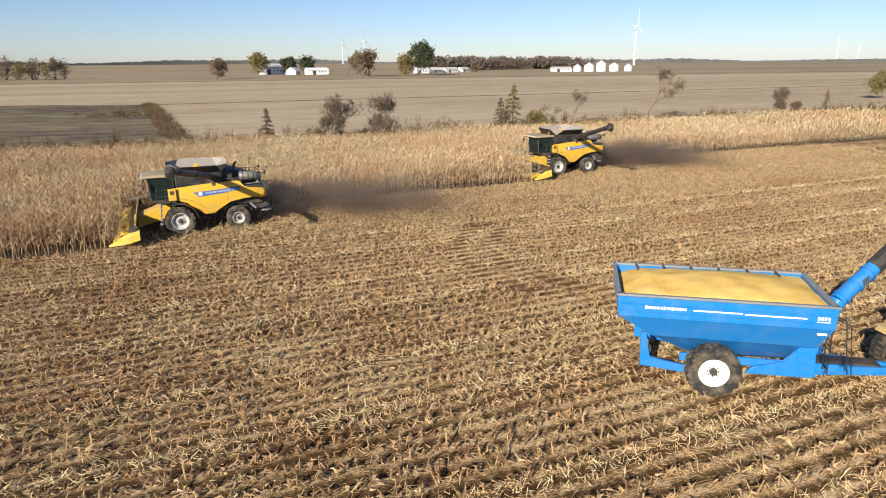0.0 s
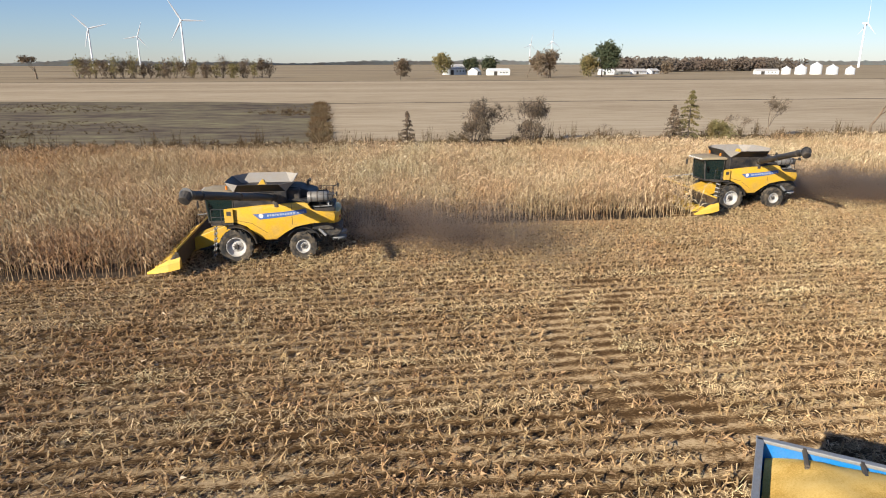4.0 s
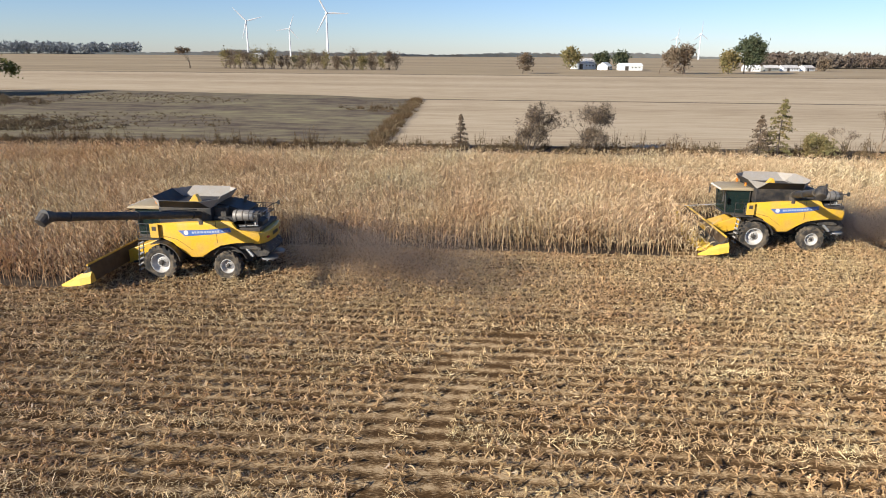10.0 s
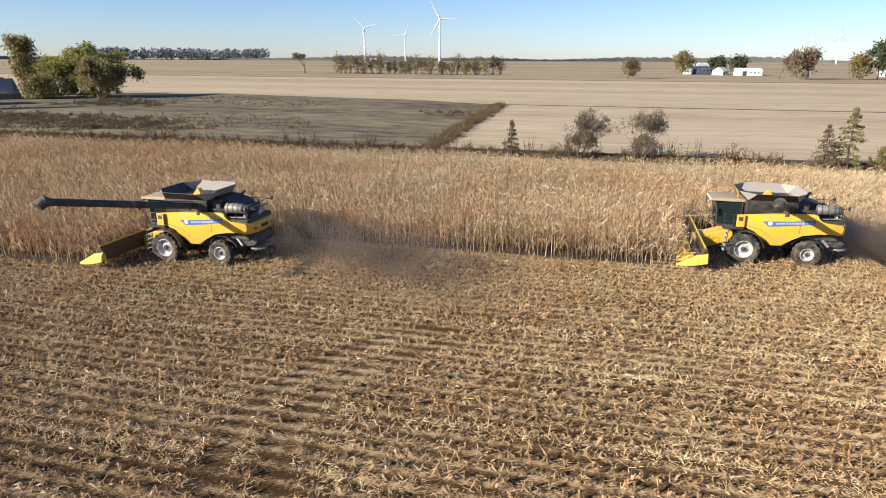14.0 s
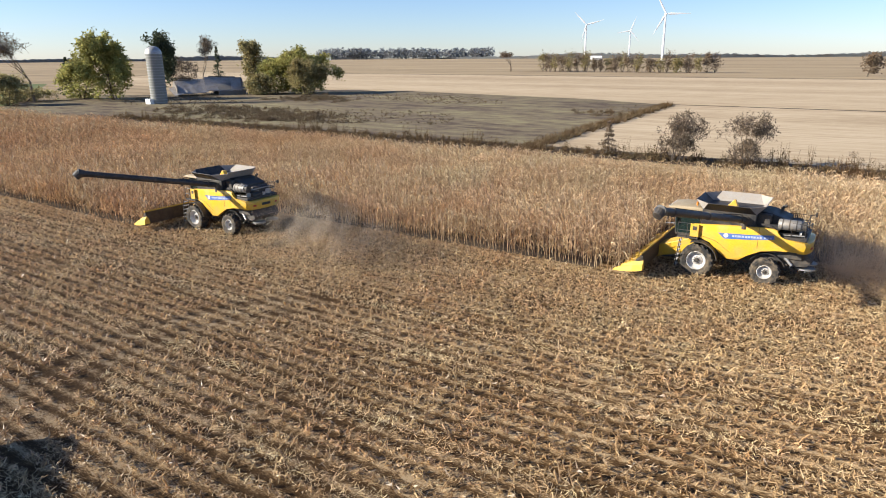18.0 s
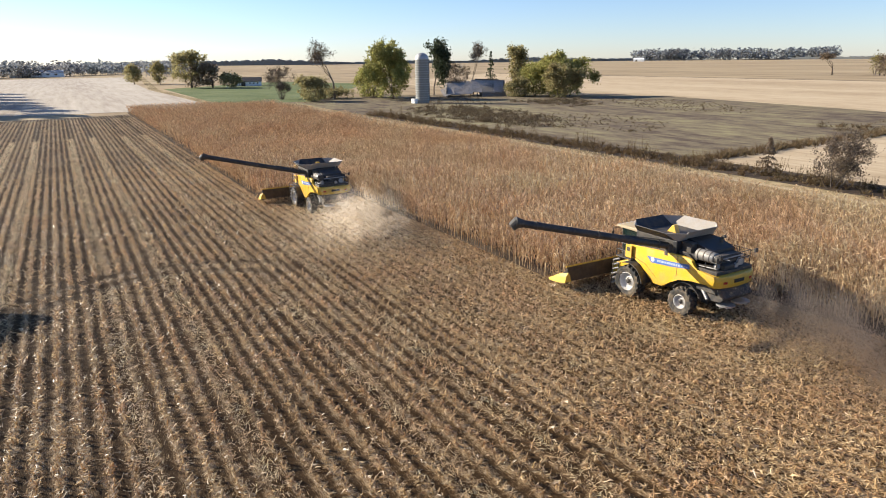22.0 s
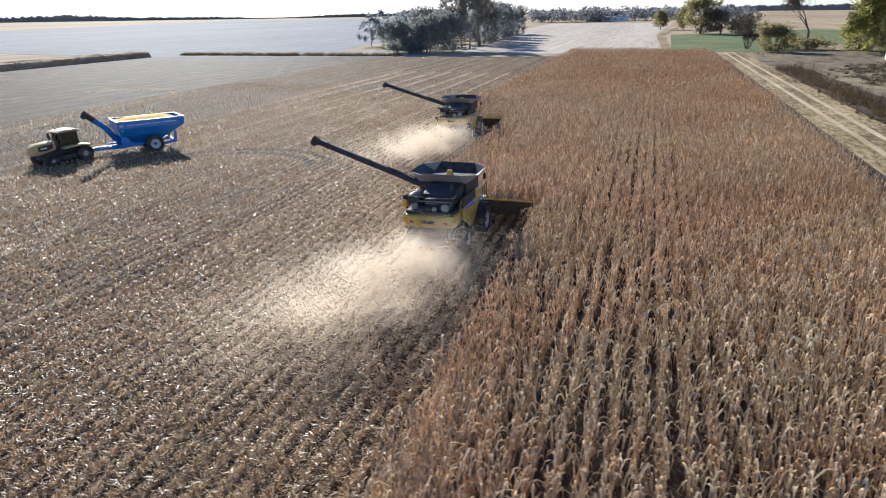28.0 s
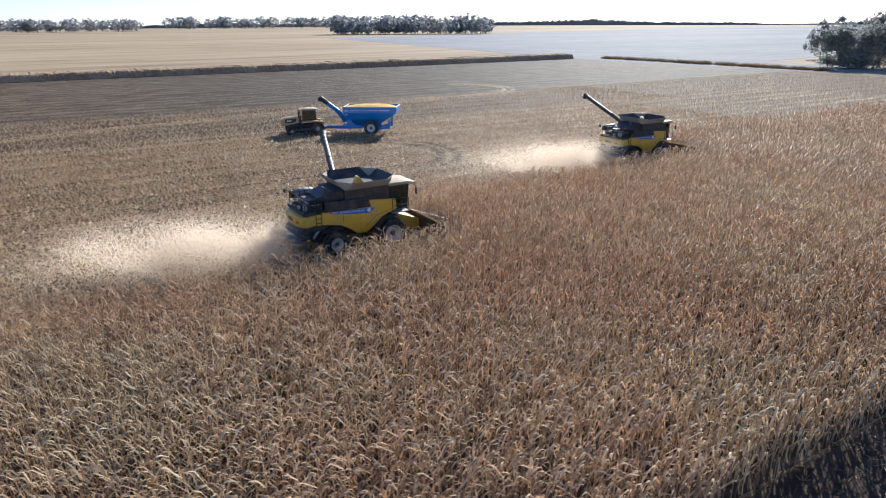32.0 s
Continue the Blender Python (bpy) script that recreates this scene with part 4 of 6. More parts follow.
    prism(bm, [(2.95, 3.5), (2.95, 4.12), (3.65, 4.04), (4.6, 3.72), (4.62, 3.5)], -0.72, 1.25, "y", 0.04)
    part("engine_hood", bm, BLACK, deck)
    bm = B()
    lathe(bm, [(0.0001, -0.6), (0.26, -0.6), (0.31, -0.54), (0.31, 0.5), (0.29, 0.56), (0.24, 0.58), (0.24, 0.62), (0.0001, 0.62)], (4.68, -1.14, 3.58), 24, "x")
    smooth(part("air_filter", bm, CANISTER, deck, "dull grey metal air filter canister"), 40)
    bm = B()
    for x in (4.3, 4.66, 5.02):
        lathe(bm, [(0.305, -0.025), (0.325, -0.025), (0.325, 0.025), (0.305, 0.025)], (x, -1.14, 3.58), 24, "x")
        part("clamp", bm, DARK, deck)
        bm = B()
    lathe(bm, [(0.0001, 0), (0.21, 0), (0.25, 0.05), (0.25, 0.2), (0.17, 0.24), (0.17, 0.18), (0.0001, 0.18)], (5.3, -1.14, 3.58), 20, "x")
    part("pre_cleaner", bm, DARK, deck)
    for x, y, z, r in ((5.25, -1.0, 3.1, 0.2), (5.3, 0.85, 3.12, 0.24), (5.48, 0.25, 3.05, 0.14)):   # belt pulleys in the open engine bay
        bm = B()
        lathe(bm, [(0.0001, -0.06), (r, -0.06), (r * 0.85, -0.02), (r * 0.85, 0.02), (r, 0.06), (0.0001, 0.06)], (x, y, z), 18, "x")
        part("pulley", bm, GREY, deck)
    for x0, y0, x1, y1, z in ((4.35, -0.55, 5.5, -0.2, 3.32), (4.4, -1.35, 5.5, -1.3, 3.02), (4.5, 1.15, 5.55, 1.2, 3.3), (5.15, -1.25, 5.2, 1.2, 3.4)):
        bm = B()
        rod(bm, (x0, y0, z), (x1, y1, z + 0.05), 0.035, n=7)
        part("pipe", bm, GREY, deck)
    bm = B()
    for k in range(9):
        rod(bm, (4.3 + 0.1 * k, 1.1, 3.0), (4.3 + 0.1 * k, 1.1, 3.75), 0.02, n=5)
    part("cooling_screen", bm, DARK, deck)
    bm = B()
    rod(bm, (4.0, 0.9, 3.5), (4.0, 0.9, 4.15), 0.09, n=10)
    rod(bm, (4.0, 0.9, 4.15), (4.2, 0.9, 4.28), 0.09, n=10)
    part("exhaust", bm, DARK, deck)
    bm = B()
    for x in (4.0, 4.8, 5.5):
        for s in (-1, 1) if x > 4.2 else (1,):
            rod(bm, (x, s * 1.38, 2.9 if x > 4.2 else 3.3), (x, s * 1.38, 3.75), 0.02, n=6)
    for s in (-1, 1):
        for z in (3.4, 3.75):
            rod(bm, (4.8 if s < 0 else 4.0, s * 1.38, z), (5.5, s * 1.38, z), 0.02, n=6)
    for z in (3.4, 3.75):
        rod(bm, (5.5, -1.38, z), (5.5, 1.38, z), 0.02, n=6)
    part("deck_rail", bm, BLACK, deck)
    bm = B()
    for k in range(6):
        pts = [(3.1, -1.35 + 0.05 * k, 3.42), (3.7, -1.4, 3.4 + 0.02 * k), (4.25, -1.42, 3.1), (5.3, -1.2 + 0.1 * k, 3.02)]
        for p, q in zip(pts, pts[1:]):
            rod(bm, p, q, 0.022, n=5)
        part("hose", bm, BLACK, deck)
        bm = B()
    bm.free()
    for s in (-1, 1):
        bm = B()
        rod(bm, (5.5, s * 1.36, 3.72), (5.75, s * 1.45, 3.8), 0.03, n=6)
        box(bm, (5.78, s * 1.45, 3.78), (0.1, 0.2, 0.24), 0.02)
        part("rear_marker", bm, BLACK, deck)
    bm = B()
    prism(bm, [(1.3, 2.82), (1.5, 3.42), (4.3, 3.5), (4.4, 2.86)], 1.6, 1.67, "y", 0.02)
    part("engine_side_cover", bm, BLACK, c)
    bm = B()
    rod(bm, (-1.3, 1.62, 2.28), (-3.3, 3.3, 1.7), 0.028, n=6)
    part("marker_arm", bm, GREY, c)
    bm = B()
    box(bm, (4.9, 0, 1.85), (1.3, 2.5, 0.5), 0.05)
    box(bm, (4.6, 0, 1.2), (0.5, 1.8, 0.8), 0.05)
    part("rear_frame", bm, DARK, c)
    # steps up the right rear of the hood
    bm = B()
    for x in (4.6, 4.95):
        rod(bm, (x, 1.7, 2.15), (x, 1.7, 3.35), 0.025, n=6)
    for k in range(4):
        rod(bm, (4.6, 1.7, 2.3 + 0.28 * k), (4.95, 1.7, 2.3 + 0.28 * k), 0.022, n=6)
    part("rear_ladder", bm, BLACK, c)
    # unloading auger swung out
    piv, tip = Vector((2.35, -1.35, 3.62)), Vector((-0.22, -9.95, 5.55))
    d = (tip - piv).normalized()
    bm = B()
    rod(bm, piv - Vector((0, 0, 0.5)), piv + Vector((0, 0, 0.15)), 0.3, n=16)
    part("auger_turret", bm, BLACK, c)
    bm = B()
    rod(bm, piv, tip, 0.2, n=18)
    tube = smooth(part("unloading_auger", bm, BLACK, c, "long black unloading auger swung out"), 40)
    bm = B()
    for t in (0.08, 0.5, 0.9):
        p = piv.lerp(tip, t)
        rod(bm, p, p + d * 0.1, 0.235, n=16)
        part("auger_clamp", bm, DARK, tube)
        bm = B()
    e = tip + d * 0.55
    rod(bm, tip - d * 0.1, tip + d * 0.35, 0.22, 0.32, n=14)
    rod(bm, tip + d * 0.25, e + Vector((0, 0, -0.28)), 0.3, 0.24, n=14)
    part("auger_spout", bm, BLACK, tube, "dark rubber spout")
    bm = B()
    rod(bm, piv + d * 0.4 + Vector((0, 0, 0.28)), piv + d * 3.0 + Vector((0, 0, 0.22)), 0.03, n=6)
    part("hydraulic_pipe", bm, DARK, tube)
    # feeder house
    bm = B()
    prism(bm, [(-0.5, 2.0), (-0.5, 1.1), (-2.75, 0.4), (-2.85, 1.15)], -0.72, 0.72, "y", 0.04)
    part("feeder_house", bm, YELLOW, c)
    for s in (-1, 1):
        bm = B()
        rod(bm, (-0.3, s * 0.82, 0.9), (-2.3, s * 0.82, 0.55), 0.06)
        part("lift_cylinder", bm, DARK, c)
    # corn head: back sheet, floor, cross auger, end sheets, snouts and hoods
    head = tagged(part("corn_head", prism(B(), [(-2.75, 1.32), (-2.62, 1.32), (-2.62, 0.35), (-3.35, 0.22), (-3.4, 0.3), (-2.75, 0.45)], -4.2, 4.2, "y"), HEAD_BACK, c),
                  "yellow corn head with pointed snouts")
    bm = B()
    rod(bm, (-3.05, -4.1, 0.62), (-3.05, 4.1, 0.62), 0.11, n=10)
    for k in range(46):
        y = -4.0 + k * 0.178
        lathe(bm, [(0.11, -0.012), (0.25, 0), (0.11, 0.012)], (-3.05, y, 0.62), 10)
    part("cross_auger", bm, DARK, head)
    bm = B()
    rod(bm, (-2.68, -4.2, 1.36), (-2.68, 4.2, 1.36), 0.06, n=8)
    part("top_tube", bm, YELLOW_HEAD, head)
    for s in (-1, 1):
        bm = B()
        prism(bm, [(-2.5, 1.3), (-2.5, 0.25), (-3.3, 0.2), (-3.3, 0.7)], s * 4.1, s * 4.2, "y", 0.03)
        part("end_sheet", bm, BLACK, head)
    n = 13
    for k in range(n):
        outer = k in (0, n - 1)
        y = -4.0 + k * 8.0 / (n - 1) + (0.18 if k else -0.18) * outer
        w = 0.19
        bm = B()
        # a tapered snout: rear section, front section, tip
        if outer:
            secs = [(-2.45, 0.22, 1.02, 0.4), (-3.2, 0.24, 0.86, 0.26), (-4.0, 0.15, 0.48, 0.16), (-4.62, 0.03, 0.17, 0.1)]
        else:
            secs = [(-3.2, w, 0.55, 0.3), (-3.75, w * 0.9, 0.55, 0.22), (-4.15, w * 0.5, 0.36, 0.18), (-4.42, 0.03, 0.2, 0.14)]
        rings = []
        for x, hw, zt, zb in secs:
            rings.append([bm.verts.new(q) for q in ((x, y - hw, zb), (x, y - hw * 0.7, (zt + zb) / 2 + 0.08), (x, y, zt), (x, y + hw * 0.7, (zt + zb) / 2 + 0.08), (x, y + hw, zb))])
        for a, b2 in zip(rings, rings[1:]):
            for i in range(5):
                bm.faces.new((a[i], a[(i + 1) % 5], b2[(i + 1) % 5], b2[i]))
        bm.faces.new(rings[0])
        bm.faces.new(rings[-1][::-1])
        part("snout", bm, YELLOW_HEAD, head)
    fitted = Matrix.Translation((-2.45, 0, 0.22)) @ Matrix.Diagonal((0.82, 1.09, 0.98, 1)) @ Matrix.Translation((2.45, 0, 0))
    for ob in (head, *head.children):
        ob.data.transform(fitted)
    return c


first = combine(pose(C1[0], C1[1], 0.04), "yellow combine harvester with a corn head cutting standing corn")
copy_thing(first, pose(C2[0], C2[1], 0.04))


def dust_cloud(cx, cy, seed, puffs, label):
    """Chaff and dust blown back and aside behind a combine: a swarm of tiny flakes in uneven puffs."""
    g = np.random.default_rng(seed)
    vs = []
    for n, size, (x, y, z), (sx, sy, sz) in puffs:
        q = g.normal(0, 1, (n, 3)) * (sx, sy, sz) + (x, y, z)
        billow = np.sin(q[:, 0] * 1.1 + 1.3 * np.sin(q[:, 1] * 1.5 + seed)) * np.sin(q[:, 1] * 1.2 + q[:, 2] * 1.7) + 0.5 * np.sin(q[:, 0] * 2.9 + q[:, 1] * 2.1 + 2 * np.sin(q[:, 2] * 2.3))
        q = q[(g.uniform(-1.1, 0.75, n) < billow) & (np.abs(q[:, 2]) < 3.6)]
        q[:, 2] = 0.12 + np.abs(q[:, 2] - 0.12)
        r = g.uniform(0.6, 1.4, len(q))[:, None, None] * size
        e = g.normal(0, 1, (len(q), 3, 3))
        e -= 0.75 * (e @ np.array(to_sun))[:, :, None] * np.array(to_sun)   # flakes set square to the sun, so the shape makes them glow from behind
        vs.append((q[:, None, :] + (cx, cy, 0) + e * r).reshape(-1, 3))
    v = np.concatenate(vs)
    return tagged(raw("dust_cloud", v, np.arange(len(v)).reshape(-1, 3), DUST), label, "dust", kind="stuff")


for (cx, cy), seed, share, size in ((C1, 3, 0.34, 0.019), (C2, 4, 0.82, 0.014)):
    puffs = ((110000, (7.5, 1.2, 1.5), (0.7, 1.0, 0.65)), (240000, (10.4, 0.7, 1.4), (1.7, 1.6, 0.8)), (330000, (13.8, -0.8, 1.25), (2.4, 1.9, 0.8)), (90000, (17.0, -3.0, 1.1), (3.0, 2.6, 0.8)))
    dust_cloud(cx, cy, seed, [(int(n * share), size, c, r) for n, c, r in puffs], "flying chaff and dust behind the combine")

# ---- grain cart and tracked tractor ----


def loft(bm, secs, close_low=True):
    rings = [[bm.verts.new(p) for p in s] for s in secs]
    n = len(rings[0])
    for a, b2 in zip(rings, rings[1:]):
        for i in range(n):
            bm.faces.new((a[i], a[(i + 1) % n], b2[(i + 1) % n], b2[i]))
    if close_low:
        bm.faces.new(rings[-1])
    return bm


def rect(x0, x1, w, z):
    return [(x0, -w, z), (x1, -w, z), (x1, w, z), (x0, w, z)]


def grain_cart(m):
    c = thing("grain_cart", m, "blue grain cart heaped with yellow corn behind a tractor", "grain cart")
    outer = [rect(-3.45, 3.4, 1.82, 3.5), rect(-3.4, 3.38, 1.82, 2.78), rect(-2.2, 3.1, 1.4, 1.95), rect(-0.8, 2.3, 0.45, 1.05)]
    inner = [rect(-3.36, 3.31, 1.74, 3.5), rect(-3.3, 3.3, 1.74, 2.8), rect(-2.1, 3.0, 1.3, 2.0), rect(-0.7, 2.2, 0.35, 1.12)]
    bm = B()
    loft(bm, outer)
    loft(bm, inner)
    tub = part("tub", bm, CART_BLUE, c)
    bm = B()
    for s in (-1, 1):
        box(bm, (-0.02, s * 1.79, 3.53), (6.95, 0.16, 0.08), 0.015)
    for x in (-3.41, 3.37):
        box(bm, (x, 0, 3.53), (0.14, 3.6, 0.08), 0.015)
    part("rim_rail", bm, GREY, tub, "weathered grey top rail")
    for s in (-1, 1):
        bm = B()
        for z, h in ((3.25, 0.05), (2.98, 0.035), (2.8, 0.06)):
            box(bm, (-0.02, s * 1.84, z), (6.8, 0.04, h), 0.008)
        part("side_rib", bm, CART_BLUE, tub)
        for x0, x1, z in ((-1.0, 0.55, 3.12), (0.62, 2.5, 3.1)):
            bm = B()
            box(bm, ((x0 + x1) / 2, s * 1.829, z), (x1 - x0, 0.012, 0.05))
            part("white_stripe", bm, WHITE, tub)
        bm = B()
        x = -2.55
        for k, wd in enumerate((0.1, 0.1, 0.12, 0.05, 0.13, 0.1, 0.1, 0.09, 0.06, 0.1, 0.08, 0.09, 0.05, 0.09, 0.1)):
            box(bm, (x + wd / 2, s * 1.829, 3.13), (wd * 0.75, 0.012, 0.09 + 0.03 * (k % 3 == 0)))
            part("lettering_bar", bm, WHITE, tub)
            bm = B()
            x += wd
        for k in range(4):
            box(bm, (2.85 + 0.1 * k, s * 1.829, 3.13), (0.07, 0.012, 0.12))
            part("lettering_bar", bm, WHITE, tub)
            bm = B()
        box(bm, (3.0, s * 1.829, 3.0), (0.42, 0.012, 0.05))
        part("lettering_bar", bm, WHITE, tub)
        bm = B()
        box(bm, (3.0, s * 1.84, 2.6), (0.3, 0.02, 0.08))
        part("reflector", bm, WHITE, tub)
    bm = B()
    nx, ny = 40, 22
    grid = {}
    for i in range(nx + 1):
        for j in range(ny + 1):
            u, w = i / nx * 2 - 1, j / ny * 2 - 1
            z = 3.4 + 0.34 * (1 - min(1, u * u * 1.05)) ** 0.6 * (1 - w * w) ** 0.7 + 0.05 * noise.noise(Vector((u * 4, w * 3, 0.3)))
            z -= 0.35 * max(0, -u - 0.72) * 2.5
            grid[i, j] = bm.verts.new((u * 3.28, w * 1.73, z))
    for i in range(nx):
        for j in range(ny):
            bm.faces.new((grid[i, j], grid[i + 1, j], grid[i + 1, j + 1], grid[i, j + 1]))
    smooth(part("grain_load", bm, GRAIN, c, "golden heap of loose corn"), 80)
    for x in (-2.6, -1.6, -0.6, 0.4, 1.4, 2.4):
        bm = B()
        rod(bm, (x, 1.76, 3.54), (x + 0.05, 1.2, 3.5), 0.05, n=6)
        rod(bm, (x + 0.05, 1.2, 3.5), (x + 0.05, 1.1, 3.1), 0.05, n=6)
        part("tub_brace", bm, DARK, tub)
    # running gear
    bm = B()
    for s in (-1, 1):
        box(bm, (1.5, s * 0.75, 0.95), (5.2, 0.14, 0.28), 0.02)
    for x in (-2.2, 0.0, 2.6):
        box(bm, (x, 0, 0.98), (0.16, 1.6, 0.2), 0.02)
    for s in (-1, 1):
        prism(bm, [(-2.5, 0.75), (-1.0, 0.6), (-0.9, 0.85), (-2.2, 1.05), (-2.35, 2.0), (-2.55, 2.0)], s * 1.2, s * 1.34, "y", 0.02)
        prism(bm, [(1.0, 0.75), (3.2, 0.78), (3.1, 2.1), (2.8, 2.1), (2.2, 1.3), (1.2, 1.0)], s * 1.2, s * 1.32, "y", 0.02)
    frame_ = part("chassis", bm, CART_BLUE, c)
    bm = B()
    for s in (-1, 1):
        prism(bm, [(2.6, s * 0.82), (2.6, s * 0.66), (6.1, s * 0.08), (6.1, s * 0.22)], 0.62, 0.92, "z")
    box(bm, (6.2, 0, 0.75), (0.5, 0.34, 0.2), 0.03)
    part("drawbar", bm, CART_BLUE, c)
    bm = B()
    box(bm, (4.3, 0, 0.95), (2.6, 0.6, 0.06), 0.01)
    part("deck_plate", bm, BLACK, c)
    bm = B()
    rod(bm, (-0.1, -1.3, 0.9), (-0.1, 1.3, 0.9), 0.13, n=10)
    part("axle", bm, DARK, c)
    for s in (-1, 1):
        wheel(c, (-0.1, s * 1.5, 0.88), 0.9, 0.76, s, 0.5, RIM_WHITE, 18)
    # ladder and rails at the front
    bm = B()
    for y in (-1.3, -0.9):
        rod(bm, (3.55, y, 0.95), (3.5, y, 3.0), 0.022, n=6)
        rod(bm, (3.5, y, 3.0), (4.05, y, 2.75), 0.022, n=6)
        rod(bm, (4.05, y, 2.75), (4.3, y, 0.95), 0.022, n=6)
    for k in range(6):
        rod(bm, (3.55, -1.3, 1.15 + 0.32 * k), (3.55, -0.9, 1.15 + 0.32 * k), 0.02, n=6)
    part("ladder", bm, BLACK, c)
    # unloading auger
    a0, a1, a2 = Vector((3.45, 0.3, 1.6)), Vector((4.3, 0.75, 2.9)), Vector((6.3, 1.8, 4.75))
    bm = B()
    rod(bm, a0, a1, 0.3, n=16)
    rod(bm, a1, a1.lerp(a2, 0.62), 0.27, n=16)
    aug = smooth(part("auger_tube", bm, CART_BLUE, c), 40)
    bm = B()
    for t in (0.05, 0.28, 0.5):
        p = a1.lerp(a2, t)
        rod(bm, p, p + (a2 - a1).normalized() * 0.08, 0.31, n=16)
    part("auger_band", bm, CART_BLUE, aug)
    bm = B()
    rod(bm, a1.lerp(a2, 0.6), a2, 0.3, 0.29, n=16)
    rod(bm, a2 - (a2 - a1).normalized() * 0.15, a2 + Vector((0.15, 0.08, -0.45)), 0.3, 0.26, n=14)
    part("auger_spout", bm, BLACK, aug, "black rubber spout")
    for k in range(3):
        bm = B()
        pts = [Vector((3.5, 0.7 + 0.1 * k, 1.2)), Vector((3.9, 0.9 + 0.06 * k, 2.2)), a1.lerp(a2, 0.4) + Vector((0.1, -0.32, 0.1 * k))]
        for p, q in zip(pts, pts[1:]):
            rod(bm, p, q, 0.025, n=6)
        part("hydraulic_hose", bm, BLACK, c)
    return c


def tracked_tractor(m):
    c = thing("tracked_tractor", m, "dusty tan tracked tractor with a dark glass cab pulling the cart", "tractor")
    for s in (-1, 1):
        y0, y1 = s * 0.95, s * 1.6
        # belt outline round drive wheel, rollers and idler
        def belt(e):
            pts = [(-1.55 + (0.78 + e) * math.cos(a), 0.8 + (0.78 + e) * math.sin(a)) for a in np.linspace(radians(100), radians(275), 14)]
            pts += [(1.75 + (0.56 + e) * math.cos(a), 0.58 + (0.56 + e) * math.sin(a)) for a in np.linspace(radians(-92), radians(78), 12)]
            return pts
        bm = B()
        o, i2 = belt(0.06), belt(0.0)
        rings = [[bm.verts.new((p[0], y, p[1])) for p in pp] for pp, y in ((o, y0), (o, y1), (i2, y1), (i2, y0))]
        n = len(o)
        for r0, r1 in zip(rings, rings[1:] + rings[:1]):
            for k in range(n):
                bm.faces.new((r0[k], r0[(k + 1) % n], r1[(k + 1) % n], r1[k]))
        track = part("track_belt", bm, TYRE, c, "black rubber track belt with lugs")
        dense = []
        for p, q in zip(o, o[1:] + o[:1]):
            k = max(1, int((Vector(p) - Vector(q)).length / 0.16))
            dense += [(Vector(p).lerp(Vector(q), t / k), (Vector(q) - Vector(p)).normalized()) for t in range(k)]
        me = None
        for p, d in dense:
            if me is None:
                me = bpy.data.meshes.new("lug")
                bb = box(B(), (0, 0, 0), (0.07, 0.62, 0.09))
                bb.to_mesh(me)
                bb.free()
                me.materials.append(TYRE)
            lug = new("lug", me)
            lug.parent = track
            lug.matrix_basis = Matrix.Translation((p.x, (y0 + y1) / 2, p.y)) @ Matrix.Rotation(math.atan2(-d.y, d.x), 4, "Y")
        for x, z, r, nm in ((-1.55, 0.8, 0.76, "drive_wheel"), (1.75, 0.58, 0.54, "idler_wheel"), (-0.55, 0.3, 0.25, "track_roller"), (0.0, 0.3, 0.25, "track_roller"), (0.5, 0.3, 0.25, "track_roller"), (1.0, 0.3, 0.25, "track_roller")):
            bm = B()
            yo, yi = s * 1.56, s * 1.0
            lathe(bm, [(0.0001, yi), (r, yi), (r, yo), (r * 0.86, yo), (r * 0.8, yo - s * 0.1), (r * 0.36, yo - s * 0.14), (r * 0.34, yo - s * 0.02), (0.0001, yo - s * 0.02)], (x, 0, z), 24)
            w_ = smooth(part(nm, bm, TYRE, c), 40)
            bm = B()
            lathe(bm, [(r * 0.36, 0), (r * 0.36, s * 0.03), (r * 0.24, s * 0.035), (r * 0.22, s * 0.01), (0.0001, s * 0.012)], (x, s * 1.54, z), 18)
            part("hub_ring", bm, GREY, w_)
        bm = B()
        box(bm, (0.2, s * 1.2, 0.75), (2.2, 0.35, 0.4), 0.04)
        part("track_frame", bm, DARK, c)
        bm = B()
        prism(bm, [(-2.3, 1.55), (-2.2, 1.72), (-1.2, 1.86), (0.1, 1.78), (0.5, 1.62), (0.45, 1.55), (-1.2, 1.72)], s * 0.75, s * 1.65, "y", 0.03)
        smooth(part("fender", bm, TAN_TRACTOR, c), 35)
        bm = B()
        box(bm, (-1.75, s * 1.45, 1.83), (0.3, 0.12, 0.07), 0.02, (0, -8, 0))
        box(bm, (-0.7, s * 1.45, 1.86), (0.3, 0.12, 0.07), 0.02)
        part("fender_lamp", bm, RED, c)
    bm = B()
    box(bm, (0.4, 0, 1.1), (4.2, 1.0, 0.9), 0.06)
    box(bm, (-1.9, 0, 1.1), (0.9, 1.3, 0.9), 0.05)
    box(bm, (-2.4, 0, 0.7), (0.6, 0.5, 0.3), 0.03)
    part("chassis", bm, DARK, c)
    bm = B()
    for k in range(5):
        rod(bm, (-2.3, -0.4 + 0.2 * k, 1.5), (-2.7, -0.35 + 0.18 * k, 1.0), 0.03, n=6)
    part("hydraulic_coupler", bm, DARK, c)
    bm = B()
    prism(bm, [(0.75, 1.5), (0.75, 2.35), (2.6, 2.2), (3.0, 1.9), (3.05, 1.2), (2.4, 1.2)], -0.6, 0.6, "y", 0.08)
    hood = smooth(part("hood", bm, TAN_TRACTOR, c), 35)
